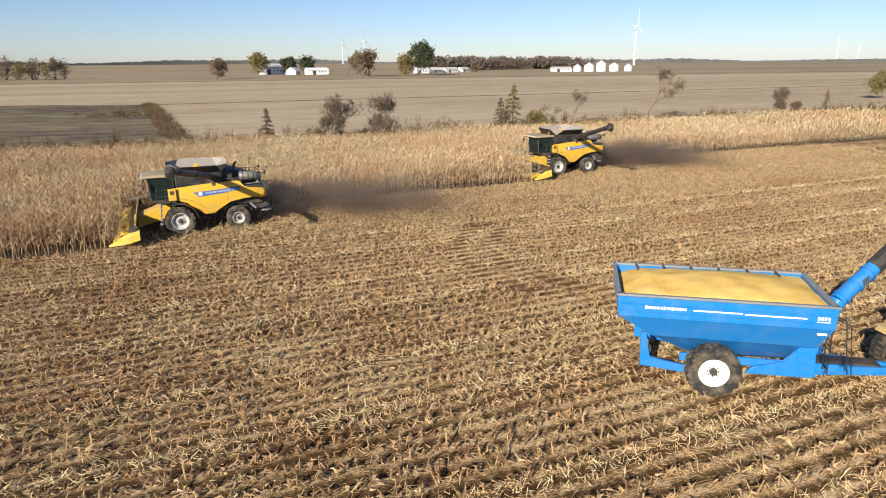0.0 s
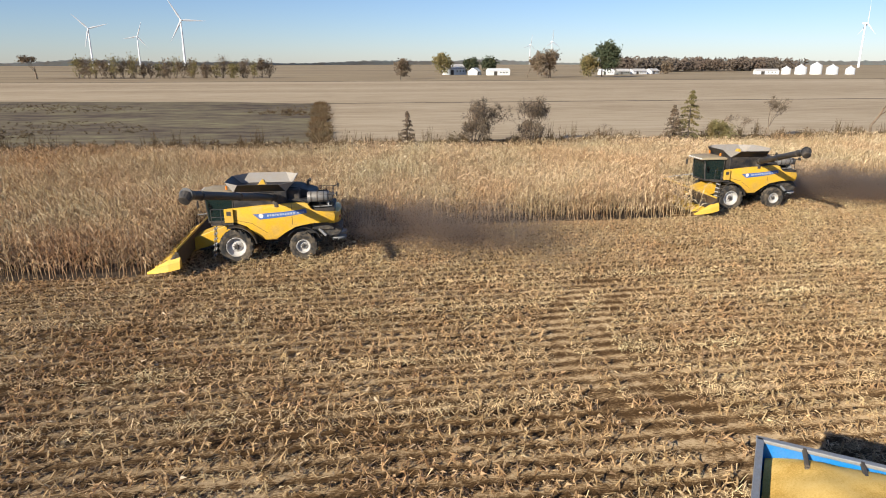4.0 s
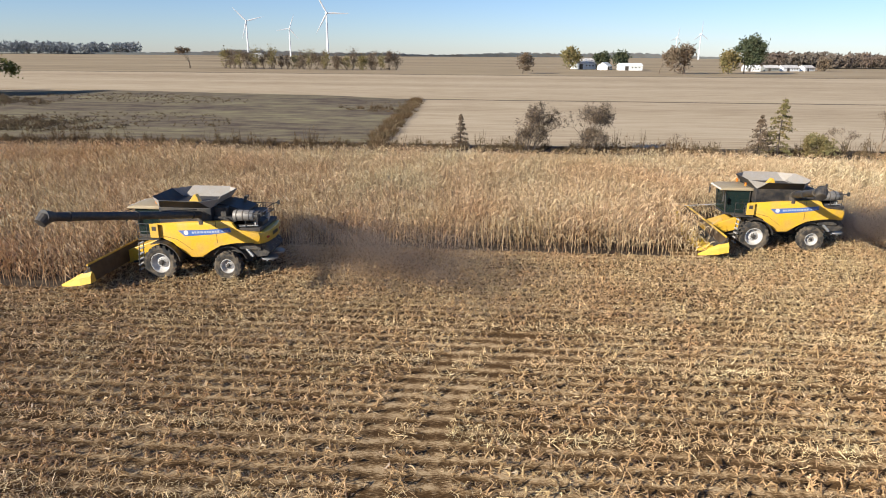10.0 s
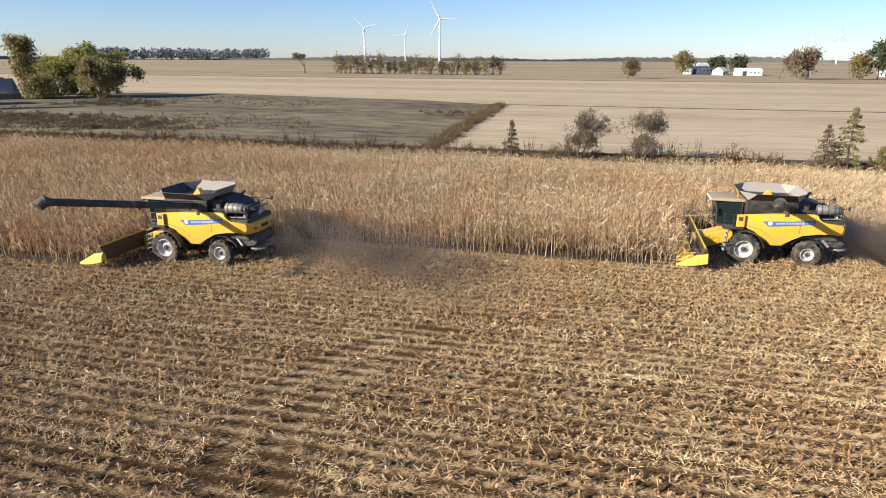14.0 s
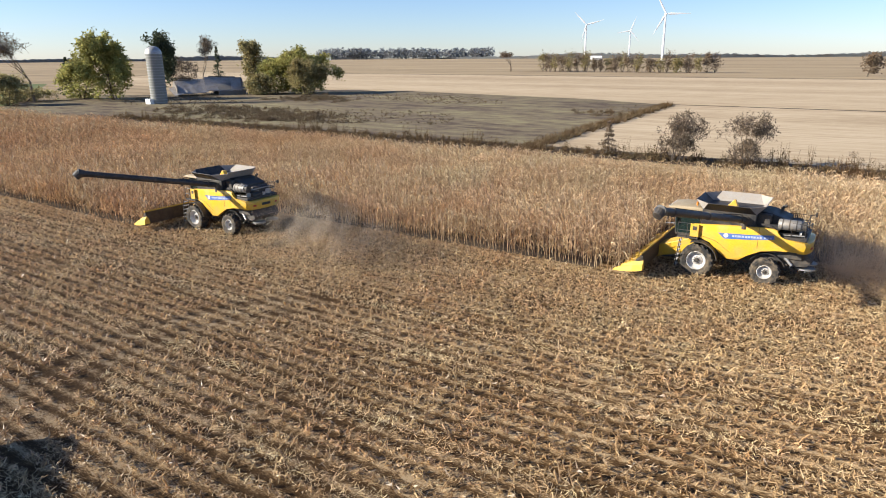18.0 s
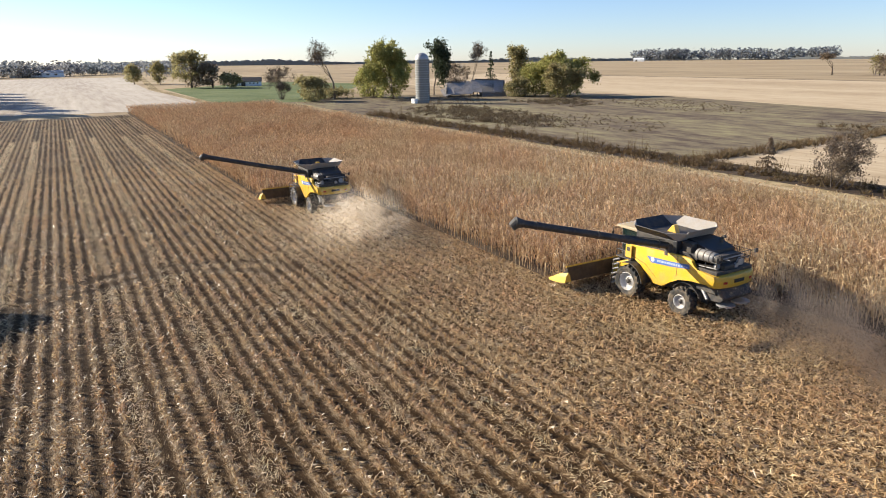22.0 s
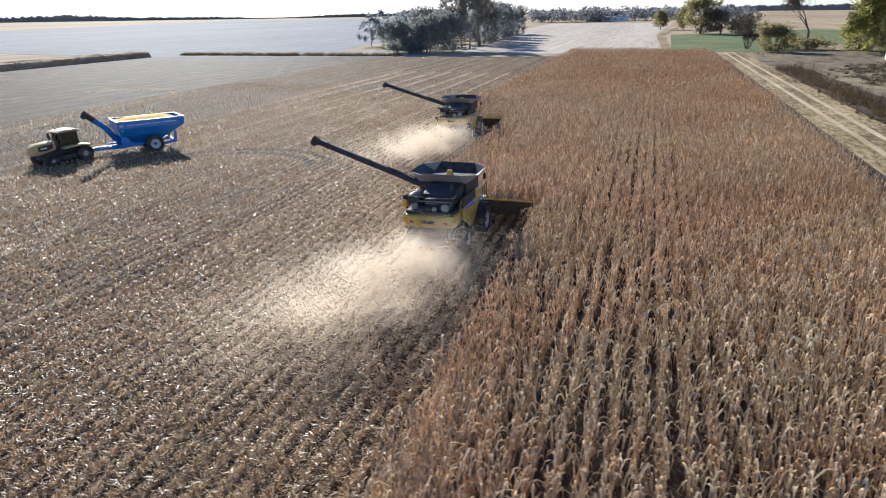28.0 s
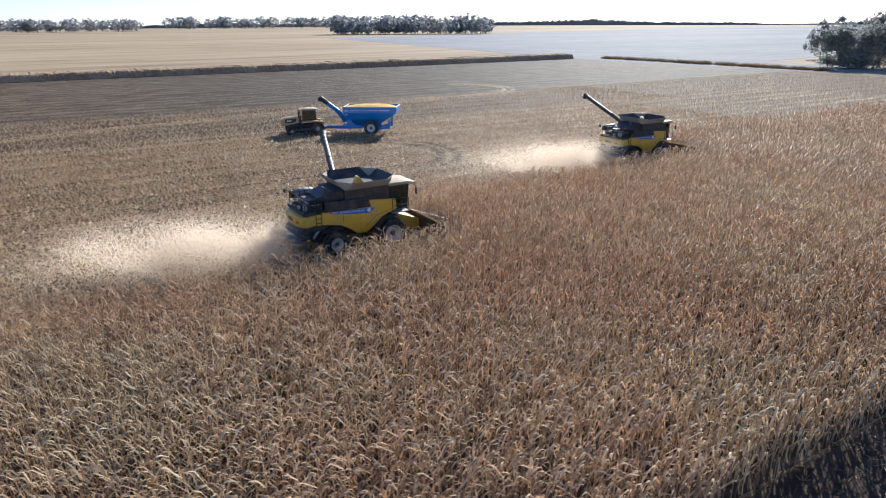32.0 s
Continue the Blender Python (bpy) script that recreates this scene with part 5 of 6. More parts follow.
    for s in (-1, 1):
        bm = B()
        prism(bm, [(1.0, 2.1), (1.1, 1.7), (1.6, 1.55), (2.5, 1.55), (2.5, 2.0), (1.6, 2.1)], s * 0.601, s * 0.612, "y")
        part("side_grille", bm, BLACK, hood)
        bm = B()
        for k in range(3):
            box(bm, (1.75 + 0.22 * k, s * 0.618, 1.8), (0.16, 0.01, 0.16))
        part("logo_shape", bm, WHITE, hood)
    bm = B()
    rod(bm, (0.62, -0.62, 1.5), (0.62, -0.62, 2.75), 0.11, n=12)
    rod(bm, (0.62, -0.62, 2.75), (0.68, -0.62, 3.05), 0.07, n=10)
    part("exhaust_stack", bm, DARK, c)
    bm = B()
    rod(bm, (0.6, 0.5, 1.6), (0.6, 0.5, 2.4), 0.18, n=12)
    part("air_cleaner", bm, DARK, c)
    # cab
    bm = B()
    for x in (-1.5, 0.25):
        for s in (-1, 1):
            rod(bm, (x, s * 0.82, 1.7), (x + (0.1 if x < 0 else -0.05), s * 0.8, 3.05), 0.05, n=6)
    rod(bm, (-0.55, -0.86, 1.75), (-0.55, -0.83, 3.05), 0.035, n=6)
    rod(bm, (-0.55, 0.86, 1.75), (-0.55, 0.83, 3.05), 0.035, n=6)
    box(bm, (-0.6, 0, 1.68), (1.9, 1.7, 0.12), 0.03)
    cab = part("cab_frame", bm, BLACK, c)
    for a, b2, c2, d in (((-1.5, -0.86, 1.72), (-0.58, -0.88, 1.72), (-0.58, -0.85, 3.05), (-1.4, -0.83, 3.05)), ((-0.52, -0.88, 1.72), (0.22, -0.86, 1.72), (0.18, -0.83, 3.05), (-0.52, -0.85, 3.05)),
                         ((-1.5, 0.86, 1.72), (-0.58, 0.88, 1.72), (-0.58, 0.85, 3.05), (-1.4, 0.83, 3.05)), ((-0.52, 0.88, 1.72), (0.22, 0.86, 1.72), (0.18, 0.83, 3.05), (-0.52, 0.85, 3.05)),
                         ((-1.54, -0.8, 1.75), (-1.54, 0.8, 1.75), (-1.44, 0.8, 3.05), (-1.44, -0.8, 3.05)), ((0.29, -0.8, 1.75), (0.29, 0.8, 1.75), (0.24, 0.8, 3.05), (0.24, -0.8, 3.05))):
        bm = B()
        quad_sheet(bm, a, b2, c2, d, 0.012)
        part("window_pane", bm, GLASS, cab, "dark green cab glass")
    bm = B()
    box(bm, (-0.85, 0, 2.0), (0.5, 0.55, 0.16), 0.04)
    box(bm, (-1.08, 0, 2.35), (0.14, 0.5, 0.6), 0.04)
    part("driver_seat", bm, BLACK, cab)
    bm = B()
    prism(bm, [(-1.75, 3.06), (-1.7, 3.2), (-1.2, 3.3), (0.2, 3.28), (0.55, 3.14), (0.5, 3.06)], -0.98, 0.98, "y", 0.06)
    roof = smooth(part("cab_roof", bm, ROOF_TAN, c, "dusty tan cab roof"), 35)
    for x, y in ((0.5, -0.7), (0.5, 0.7), (-1.72, -0.7), (-1.72, 0.7)):
        bm = B()
        box(bm, (x, y, 3.11), (0.06, 0.22, 0.08), 0.01)
        part("roof_lamp", bm, ORANGE, roof)
    bm = B()
    rod(bm, (-0.1, -0.55, 3.28), (-0.1, -0.55, 3.42), 0.06, n=10)
    part("beacon", bm, ORANGE, roof)
    for s in (-1, 1):
        bm = B()
        rod(bm, (0.3, s * 0.85, 2.9), (0.45, s * 1.25, 2.85), 0.02, n=6)
        box(bm, (0.46, s * 1.27, 2.65), (0.06, 0.2, 0.4), 0.02)
        part("mirror", bm, BLACK, c)
    return c


CART = Vector((17.0, -31.4, 0.05))
grain_cart(Matrix.Translation(CART) @ Matrix.Rotation(radians(-35), 4, "Z"))
hitch = CART + Vector((6.2 * math.cos(radians(-35)), 6.2 * math.sin(radians(-35)), 0))
TRACTOR_TURN = -15
tracked_tractor(Matrix.Translation(hitch + Vector((2.75 * math.cos(radians(TRACTOR_TURN)), 2.75 * math.sin(radians(TRACTOR_TURN)), 0))) @ Matrix.Rotation(radians(TRACTOR_TURN), 4, "Z"))

# ---- trees ----
tr = np.random.default_rng(21)


def seg_tube(v, f, p, q, r0, r1, n=4):
    d = q - p
    d = d / (np.linalg.norm(d) + 1e-9)
    a = np.cross(d, (0.3, 0.2, 0.93))
    a = a / (np.linalg.norm(a) + 1e-9)
    b2 = np.cross(d, a)
    base = len(v)
    for c, r in ((p, r0), (q, r1)):
        for k in range(n):
            t = 2 * math.pi * k / n
            v.append(c + (a * math.cos(t) + b2 * math.sin(t)) * r)
    for k in range(n):
        k2 = (k + 1) % n
        f += [(base + k, base + k2, base + n + k2), (base + k, base + n + k2, base + n + k)]


def grow(v, f, tips, p, d, ln, r, depth, spread, up):
    """A limb that forks: adds its tube, and the ends of the finest twigs to tips."""
    k = 2 if depth > 1 else 1
    for _ in range(k):
        q = p + d * ln / k
        seg_tube(v, f, p, q, r, r * 0.8, 5 if depth > 2 else 3)
        p, r = q, r * 0.8
        d = d + tr.normal(0, 0.12, 3) + (0, 0, up * 0.12)
        d = d / np.linalg.norm(d)
    if depth <= 1:
        tips.append(p)
    if depth == 0:
        return
    for _ in range(3 if depth > 1 else int(tr.integers(2, 5))):
        e = d + tr.normal(0, spread, 3) + (0, 0, up)
        e = e / np.linalg.norm(e)
        grow(v, f, tips, p, e, ln * tr.uniform(0.6, 0.85), r * 0.62, depth - 1, spread, up)


def leaf_cloud(centres, n, spread, size):
    """Loose leaves about twig ends, as bent two-triangle blades."""
    c = centres[tr.integers(0, len(centres), n)] + tr.normal(0, spread, (n, 3))
    a = tr.normal(0, 1, (n, 3))
    a /= np.linalg.norm(a, axis=1)[:, None]
    b2 = np.cross(a, tr.normal(0, 1, (n, 3)))
    b2 /= np.linalg.norm(b2, axis=1)[:, None] + 1e-9
    s = size * tr.uniform(0.55, 1.4, n)[:, None]
    nn = np.cross(a, b2) * s * 0.25
    v = np.stack([c - a * s, c - b2 * s * 0.45 + nn, c + a * s, c + b2 * s * 0.45 + nn], 1).reshape(-1, 3)
    k = 4 * np.arange(n)[:, None]
    return v, np.concatenate([k + (0, 1, 2), k + (0, 2, 3)])


def tree(x, y, h, w, style, mat, label, leaves=900, size=0.3, group="", name="tree", z=0.0):
    """A tree or shrub with trunk and limbs, and a crown of leaves, twigs or needles."""
    t = thing(name, Matrix.Translation((x, y, z)), label, "shrub" if name == "shrub" else "tree", group)
    v, f, tips = [], [], []
    if style == "conifer":
        seg_tube(v, f, np.zeros(3), np.array([0, 0, h]), h * 0.022, 0.02, 6)
        cs = []
        for k in range(int(14 + h)):
            u = (k + tr.uniform(0, 1)) / (14 + h)
            r = w * 0.5 * (1 - u) ** 0.85 * tr.uniform(0.75, 1.15)
            for _ in range(5):
                a = tr.uniform(0, 6.28)
                e = np.array([math.cos(a) * r, math.sin(a) * r, h * (0.1 + 0.9 * u) - r * 0.22])
                o = np.array([0, 0, h * (0.1 + 0.9 * u)])
                seg_tube(v, f, o, e, 0.03, 0.01, 3)
                cs += [o + (e - o) * q for q in (0.3, 0.5, 0.7, 0.85, 1.0)]
        lv, lf = leaf_cloud(np.array(cs), leaves, size * 0.5, size)
    else:
        stems = {"bush": 11, "bare": 1, "broad": 1, "clump": 5}[style]
        for s in range(stems):
            a = tr.uniform(0, 6.28)
            lean = {"bush": 0.5 if s < 6 else 1.0, "bare": 0.05, "broad": 0.08, "clump": 0.4}[style]
            d = np.array([math.cos(a) * lean, math.sin(a) * lean, 1.0])
            d /= np.linalg.norm(d)
            p = np.array([math.cos(a), math.sin(a), 0]) * (0.0 if stems == 1 else w * 0.06) - (0, 0, 0.1)
            ln = h * {"bush": 0.3 if s < 6 else 0.16, "bare": 0.34, "broad": 0.3, "clump": 0.3}[style]
            grow(v, f, tips, p, d, ln, h * (0.024 if stems == 1 else 0.012), 4 if stems == 1 else 3, {"bush": 0.42, "bare": 0.3, "broad": 0.55, "clump": 0.5}[style], 0.16)
        arr = np.array(tips)
        lo, hi = arr.min(0), arr.max(0)
        sc = np.array([w / max(0.1, (hi - lo)[0]), w / max(0.1, (hi - lo)[1]), h * 0.98 / max(0.1, hi[2])])
        v = [q * sc for q in v]
        arr = arr * sc
        fine = []
        if style in ("bush", "bare"):
            for q in arr:
                for _ in range(0 if leaves < 200 else 4 if style == "bush" else 5):
                    e = tr.normal(0, 1, 3) + (0, 0, 0.8)
                    e = e / np.linalg.norm(e) * h * tr.uniform(0.05, 0.12)
                    seg_tube(v, f, q, q + e, h * 0.0034, h * 0.0014, 3)
                    fine.append(q + e)
            arr = np.concatenate([arr, np.array(fine)]) if fine else arr
        if style != "bare":
            # fill the crown between the twig ends so that its outline stays uneven
            mid = arr.mean(0)
            u = tr.normal(0, 1, (170, 3))
            u /= np.linalg.norm(u, axis=1)[:, None]
            low = {"clump": 0.44, "bush": 0.52, "broad": 0.56}[style]
            blob = u * tr.uniform(0.55, 1.0, (170, 1)) * (w * 0.46, w * 0.46, h * (1 - low) * 0.95) + (mid[0], mid[1], h * low)
            blob += 0.06 * h * np.sin(blob * 9.0 / h + tr.uniform(0, 6, 3))
            arr = np.concatenate([arr, arr + (mid - arr) * tr.uniform(0.05, 0.6, (len(arr), 1)), blob])
        lv, lf = leaf_cloud(arr, int(leaves * {"bare": 1.2, "bush": 1.9}.get(style, 3.0)), size * {"bare": 1.0, "bush": 1.7}.get(style, 1.8), size * (1.2 if style == "bush" else 1.35))
        lv[:, 2] = np.maximum(lv[:, 2], 0.03 * h)
    raw("trunk", np.array(v), np.array(f), mat if style == "bare" or mat in (HAZY_LEAF, HAZY_TWIG) else BARK, t)
    raw("crown", lv, lf, mat, t)
    return t


HEDGE = "trees along the ditch"
tree(23.0, 50.8, 6.4, 6.2, "bush", LEAF_BROWN, "round brown shrubby tree with thin autumn leaves", 1700, 0.11, HEDGE)
tree(31.0, 51.0, 6.4, 6.4, "bush", LEAF_BROWN, "round brown shrubby tree with sparse leaves", 1400, 0.11, HEDGE)
tree(14.0, 52.6, 4.6, 3.2, "conifer", LEAF_BROWN, "small brown cedar beside the ditch", 900, 0.14, HEDGE)
tree(54.6, 50.4, 7.4, 5.4, "conifer", LEAF_OLIVE, "tall brownish green cedar beside the ditch", 2200, 0.16, HEDGE)
tree(52.0, 50.0, 5.2, 4.4, "conifer", LEAF_BROWN, "bushy brown cedar leaning on a taller one", 1400, 0.15, HEDGE)
tree(67.5, 51.5, 6.2, 4.6, "bare", TWIG, "slender leafless tree beside the ditch", 250, 0.06, HEDGE)
tree(63.0, 51.2, 3.6, 3.4, "bare", TWIG, "small leafless shrub beside the ditch", 250, 0.05, HEDGE, "shrub")
tree(59.5, 50.2, 2.9, 3.6, "clump", LEAF_OLIVE, "dark green bush under the cedar", 900, 0.12, HEDGE, "shrub")
tree(42.0, 51.0, 2.7, 1.6, "bare", TWIG, "thin leafless sapling in the hedge", 120, 0.05, HEDGE, "shrub")
tree(88.0, 55.5, 10.0, 5.0, "bare", TWIG, "tall leafless tree wrapped in vines", 900, 0.1, HEDGE)
tree(123.5, 55.2, 5.4, 3.4, "bush", LEAF_BROWN, "small brown tree on the field edge", 700, 0.13, HEDGE)
tree(142.0, 58.2, 4.2, 2.6, "conifer", LEAF_BROWN, "dark brown cedar on the field edge", 700, 0.14, HEDGE)
tree(129.0, 55.3, 2.2, 2.6, "clump", LEAF_BROWN, "low brown bush on the field edge", 400, 0.12, HEDGE, "shrub")
tree(193.0, 76.0, 8.2, 6.4, "broad", LEAF_OLIVE, "lone olive tree beyond the corn", 900, 0.22, HEDGE)
FAR = "trees on the far fence line"
tree(37.0, 415.0, 12.2, 10.0, "broad", LEAF_BROWN, "lone brown tree on a far fence line", 500, 0.55, FAR)
tree(136.0, 456.0, 13.0, 9.0, "bare", TWIG, "leafless tree near a distant farm", 400, 0.35, FAR)
tree(151.0, 448.0, 19.0, 20.0, "broad", LEAF_BROWN, "wide russet tree near a distant farm", 1000, 0.7, FAR)
tree(197.0, 462.0, 25.5, 19.0, "broad", LEAF_DARK, "tall dark green tree near a distant farm", 1100, 0.8, FAR)
tree(185.0, 458.0, 15.0, 15.0, "broad", LEAF_OLIVE, "rounded grey green tree near a distant farm", 700, 0.7, FAR)
tree(-222.0, 478.0, 15.5, 12.0, "bare", TWIG, "leafless tree on a far fence line", 600, 0.4, FAR)
tree(84.0, 560.0, 18.0, 16.0, "broad", LEAF_OLIVE, "pale tree behind white barns", 500, 0.8, FAR)
tree(112.0, 575.0, 14.0, 13.0, "broad", LEAF_DARK, "dark tree behind white barns", 500, 0.8, FAR)
tree(130.0, 560.0, 14.5, 14.0, "broad", LEAF_DARK, "dark tree behind white barns", 500, 0.8, FAR)
tree(305.0, 575.0, 11.0, 12.0, "bush", LEAF_BROWN, "brown tree near distant houses", 400, 0.7, FAR)
for k in range(30):
    x = -196 + k * 4.75 + tr.uniform(-1.5, 1.5)
    tree(x, 482 - 0.1 * k + tr.uniform(-6, 6), tr.uniform(10, 18), tr.uniform(6, 10), "bush" if k % 4 else "clump", LEAF_OLIVE if k % 3 == 0 else LEAF_BROWN,
         "thin dark tree in a row on a far field edge", 170, 0.55, "row of trees on the far field")

FARMYARD = "trees round the old farm"
tree(-165, 90, 21.0, 19.0, "clump", LEAF_GREEN, "large yellow green willow beside a silo", 5200, 0.35, FARMYARD)
tree(-178, 86, 13.0, 11.0, "clump", LEAF_GREEN, "yellow green tree beside a silo", 2400, 0.35, FARMYARD)
tree(-135, 148, 16.5, 20.0, "clump", LEAF_GREEN, "broad green tree beside an old barn", 4500, 0.35, FARMYARD)
tree(-128, 140, 12.0, 13.0, "clump", LEAF_OLIVE, "olive thicket beside an old barn", 2400, 0.32, FARMYARD)
tree(-160, 146, 19.0, 11.0, "broad", LEAF_OLIVE, "green tree behind an old barn", 1950, 0.35, FARMYARD)
tree(-143, 134, 7.0, 10.0, "clump", LEAF_OLIVE, "low olive thicket against the barn", 1500, 0.3, FARMYARD, "shrub")
tree(-146, 142, 12.5, 13.0, "clump", LEAF_GREEN, "yellowing green tree beside the barn", 2200, 0.34, FARMYARD)
tree(-176, 123, 13.0, 13.0, "bush", LEAF_BROWN, "grey brown thicket behind the barn", 1300, 0.2, FARMYARD)
tree(-200, 94, 13.5, 9.0, "conifer", LEAF_DARK, "dark spruce on the farm lawn", 2550, 0.28, FARMYARD)
tree(-174, 112, 22.0, 8.0, "broad", LEAF_DARK, "tall dark tree behind the silo", 2250, 0.35, FARMYARD)
tree(-169, 128, 20.0, 8.0, "bare", TWIG, "tall leafless tree behind the barn", 1050, 0.17, FARMYARD)
tree(-186, 148, 17.5, 6.5, "conifer", LEAF_DARK, "narrow dark spruce behind the barn", 1650, 0.28, FARMYARD)
tree(-176, 70, 20.5, 9.0, "bare", TWIG, "tall leafless tree at the field corner", 1050, 0.15, FARMYARD)
tree(-168, 59, 9.0, 11.0, "clump", LEAF_OLIVE, "rounded dull green bush at the field corner", 2250, 0.28, FARMYARD, "shrub")
tree(-188, 53, 12.5, 10.0, "bush", TWIG, "leafless grey thicket by the lawn", 1350, 0.17, FARMYARD)
tree(-182, 66, 4.0, 16.0, "clump", LEAF_OLIVE, "low green hedge by the lawn", 1350, 0.24, FARMYARD, "shrub")
tree(-338, 46, 19.5, 19.0, "broad", LEAF_OLIVE, "spreading tree on a distant lawn", 1500, 0.49, FARMYARD)
tree(-330, 56, 13.0, 16.0, "broad", LEAF_BROWN, "brown tree on a distant lawn", 1050, 0.49, FARMYARD)
tree(-325, 64, 8.0, 12.0, "clump", LEAF_OLIVE, "low bushes on a distant lawn", 750, 0.42, FARMYARD, "shrub")
tree(-420, 40, 14.0, 9.0, "broad", LEAF_OLIVE, "distant tree by a farm track", 600, 0.56, FARMYARD)
tree(-430, 25, 13.0, 8.0, "broad", LEAF_OLIVE, "distant tree by a farm track", 600, 0.56, FARMYARD)

# these trees carry the hazy leaf colours, paled as if by distance
WOODS = "wood beside the pale field"
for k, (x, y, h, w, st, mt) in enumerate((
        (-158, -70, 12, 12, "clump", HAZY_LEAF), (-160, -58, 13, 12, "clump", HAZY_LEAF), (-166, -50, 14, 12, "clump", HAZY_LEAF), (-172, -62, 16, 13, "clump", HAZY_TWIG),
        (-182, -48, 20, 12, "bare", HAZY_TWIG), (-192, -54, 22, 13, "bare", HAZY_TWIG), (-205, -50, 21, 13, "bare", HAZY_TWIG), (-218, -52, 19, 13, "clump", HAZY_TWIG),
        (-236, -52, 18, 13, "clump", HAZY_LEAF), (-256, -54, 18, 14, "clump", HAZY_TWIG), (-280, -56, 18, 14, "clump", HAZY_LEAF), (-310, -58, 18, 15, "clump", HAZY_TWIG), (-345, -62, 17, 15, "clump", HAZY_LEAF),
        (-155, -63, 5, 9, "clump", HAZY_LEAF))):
    tree(x, y, h, w, st, mt, "tall leafless tree at a wood's edge" if st == "bare" else "thicket at a wood's edge, coloured hazy grey", 2000, 0.34, WOODS)


def wood(name, spots, label, blades=70, mat=FAR_WOOD):
    """A far wood: many small crowns of loose blades over short trunks, as one sheet of stuff."""
    vs, fs, off = [], [], 0
    for x, y, h, w in spots:
        n = blades
        u = tr.normal(0, 1, (n, 3))
        u /= np.linalg.norm(u, axis=1)[:, None]
        c = u * (tr.uniform(0.3, 1, (n, 1)) ** 0.5) * (w * 0.5, w * 0.5, h * 0.46) + (x, y, h * 0.54)
        cl, cf = leaf_cloud(c, n, 0.1, h * 0.12)
        v, f = [], []
        seg_tube(v, f, np.array([x, y, 0.0]), np.array([x, y, h * 0.6]), h * 0.02, h * 0.01, 3)
        vs += [cl, np.array(v)]
        fs += [cf + off, np.array(f) + off + len(cl)]
        off += len(cl) + len(v)
    return tagged(raw(name, np.concatenate(vs), np.concatenate(fs), mat), label, "wood", kind="stuff")


def band(p, q, n, h0, h1, depth):
    t = tr.uniform(0, 1, n)
    d = np.array([q[0] - p[0], q[1] - p[1]])
    side = np.array([-d[1], d[0]]) / np.linalg.norm(d)
    o = tr.uniform(-0.5, 0.5, n) * depth
    return [(p[0] + d[0] * a + side[0] * b2, p[1] + d[1] * a + side[1] * b2, hh, hh * tr.uniform(0.8, 1.2)) for a, b2, hh in zip(t, o, tr.uniform(h0, h1, n))]


wood("wood_behind_barns", band((300, 720), (570, 790), 230, 13, 18, 70), "grey brown wood behind distant farm buildings", 70, FAR_BROWN)
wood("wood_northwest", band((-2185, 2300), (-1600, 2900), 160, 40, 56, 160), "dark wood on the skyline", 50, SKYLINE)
wood("wood_beside_field", band((-190, -75), (-370, -85), 60, 11, 17, 45) + band((-370, -100), (-900, -330), 120, 12, 18, 40), "wood beside the pale field, coloured hazy grey")
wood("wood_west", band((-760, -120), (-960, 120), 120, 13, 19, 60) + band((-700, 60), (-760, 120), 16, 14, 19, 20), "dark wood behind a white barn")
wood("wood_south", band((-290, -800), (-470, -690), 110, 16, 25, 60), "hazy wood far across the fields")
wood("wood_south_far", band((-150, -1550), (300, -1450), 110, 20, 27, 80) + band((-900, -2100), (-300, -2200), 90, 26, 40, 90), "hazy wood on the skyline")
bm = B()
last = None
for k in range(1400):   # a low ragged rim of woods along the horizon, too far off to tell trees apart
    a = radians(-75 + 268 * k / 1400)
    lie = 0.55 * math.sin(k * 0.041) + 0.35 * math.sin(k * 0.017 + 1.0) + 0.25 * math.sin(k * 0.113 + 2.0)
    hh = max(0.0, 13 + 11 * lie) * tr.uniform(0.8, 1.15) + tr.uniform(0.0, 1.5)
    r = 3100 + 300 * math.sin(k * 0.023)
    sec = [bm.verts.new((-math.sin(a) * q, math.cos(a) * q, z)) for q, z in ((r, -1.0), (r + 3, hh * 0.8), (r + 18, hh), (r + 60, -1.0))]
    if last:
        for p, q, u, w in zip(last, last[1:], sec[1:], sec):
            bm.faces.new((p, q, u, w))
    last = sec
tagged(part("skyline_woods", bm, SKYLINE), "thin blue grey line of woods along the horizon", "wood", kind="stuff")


# ---- weeds in the ditch and on the fallow land ----


def tuft(n, h, w):
    v, f = [], []
    for k in range(n):
        a, l_ = tr.uniform(0, 6.28), tr.uniform(0.3, 1.0)
        b2 = np.array([math.cos(a), math.sin(a), 0]) * tr.uniform(0, 0.25) * w
        e = b2 + np.array([math.cos(a) * w * 0.5 * l_, math.sin(a) * w * 0.5 * l_, h * tr.uniform(0.5, 1)])
        s = np.array([-math.sin(a), math.cos(a), 0]) * w * 0.032
        i = len(v)
        v += [b2 - s, b2 + s, e]
        f.append((i, i + 1, i + 2))
    return np.array(v), np.array(f)


TUFTS = [tuft(20, 1.0, 1.9) for _ in range(10)]


def weeds(name, n, place, height, label, mat):
    p = place(n)
    v, f = scatter(TUFTS, p, tr.uniform(0, 6.28, len(p)), height(len(p)), 0.2)
    return tagged(raw(name, v, f, mat), label, "weeds", kind="stuff")


def along_ditch(n):
    x, y = tr.uniform(-100, 260, n), 52.8 + tr.normal(0, 1.9, n)
    return np.stack([x, y, np.full(n, 0.03)], 1)


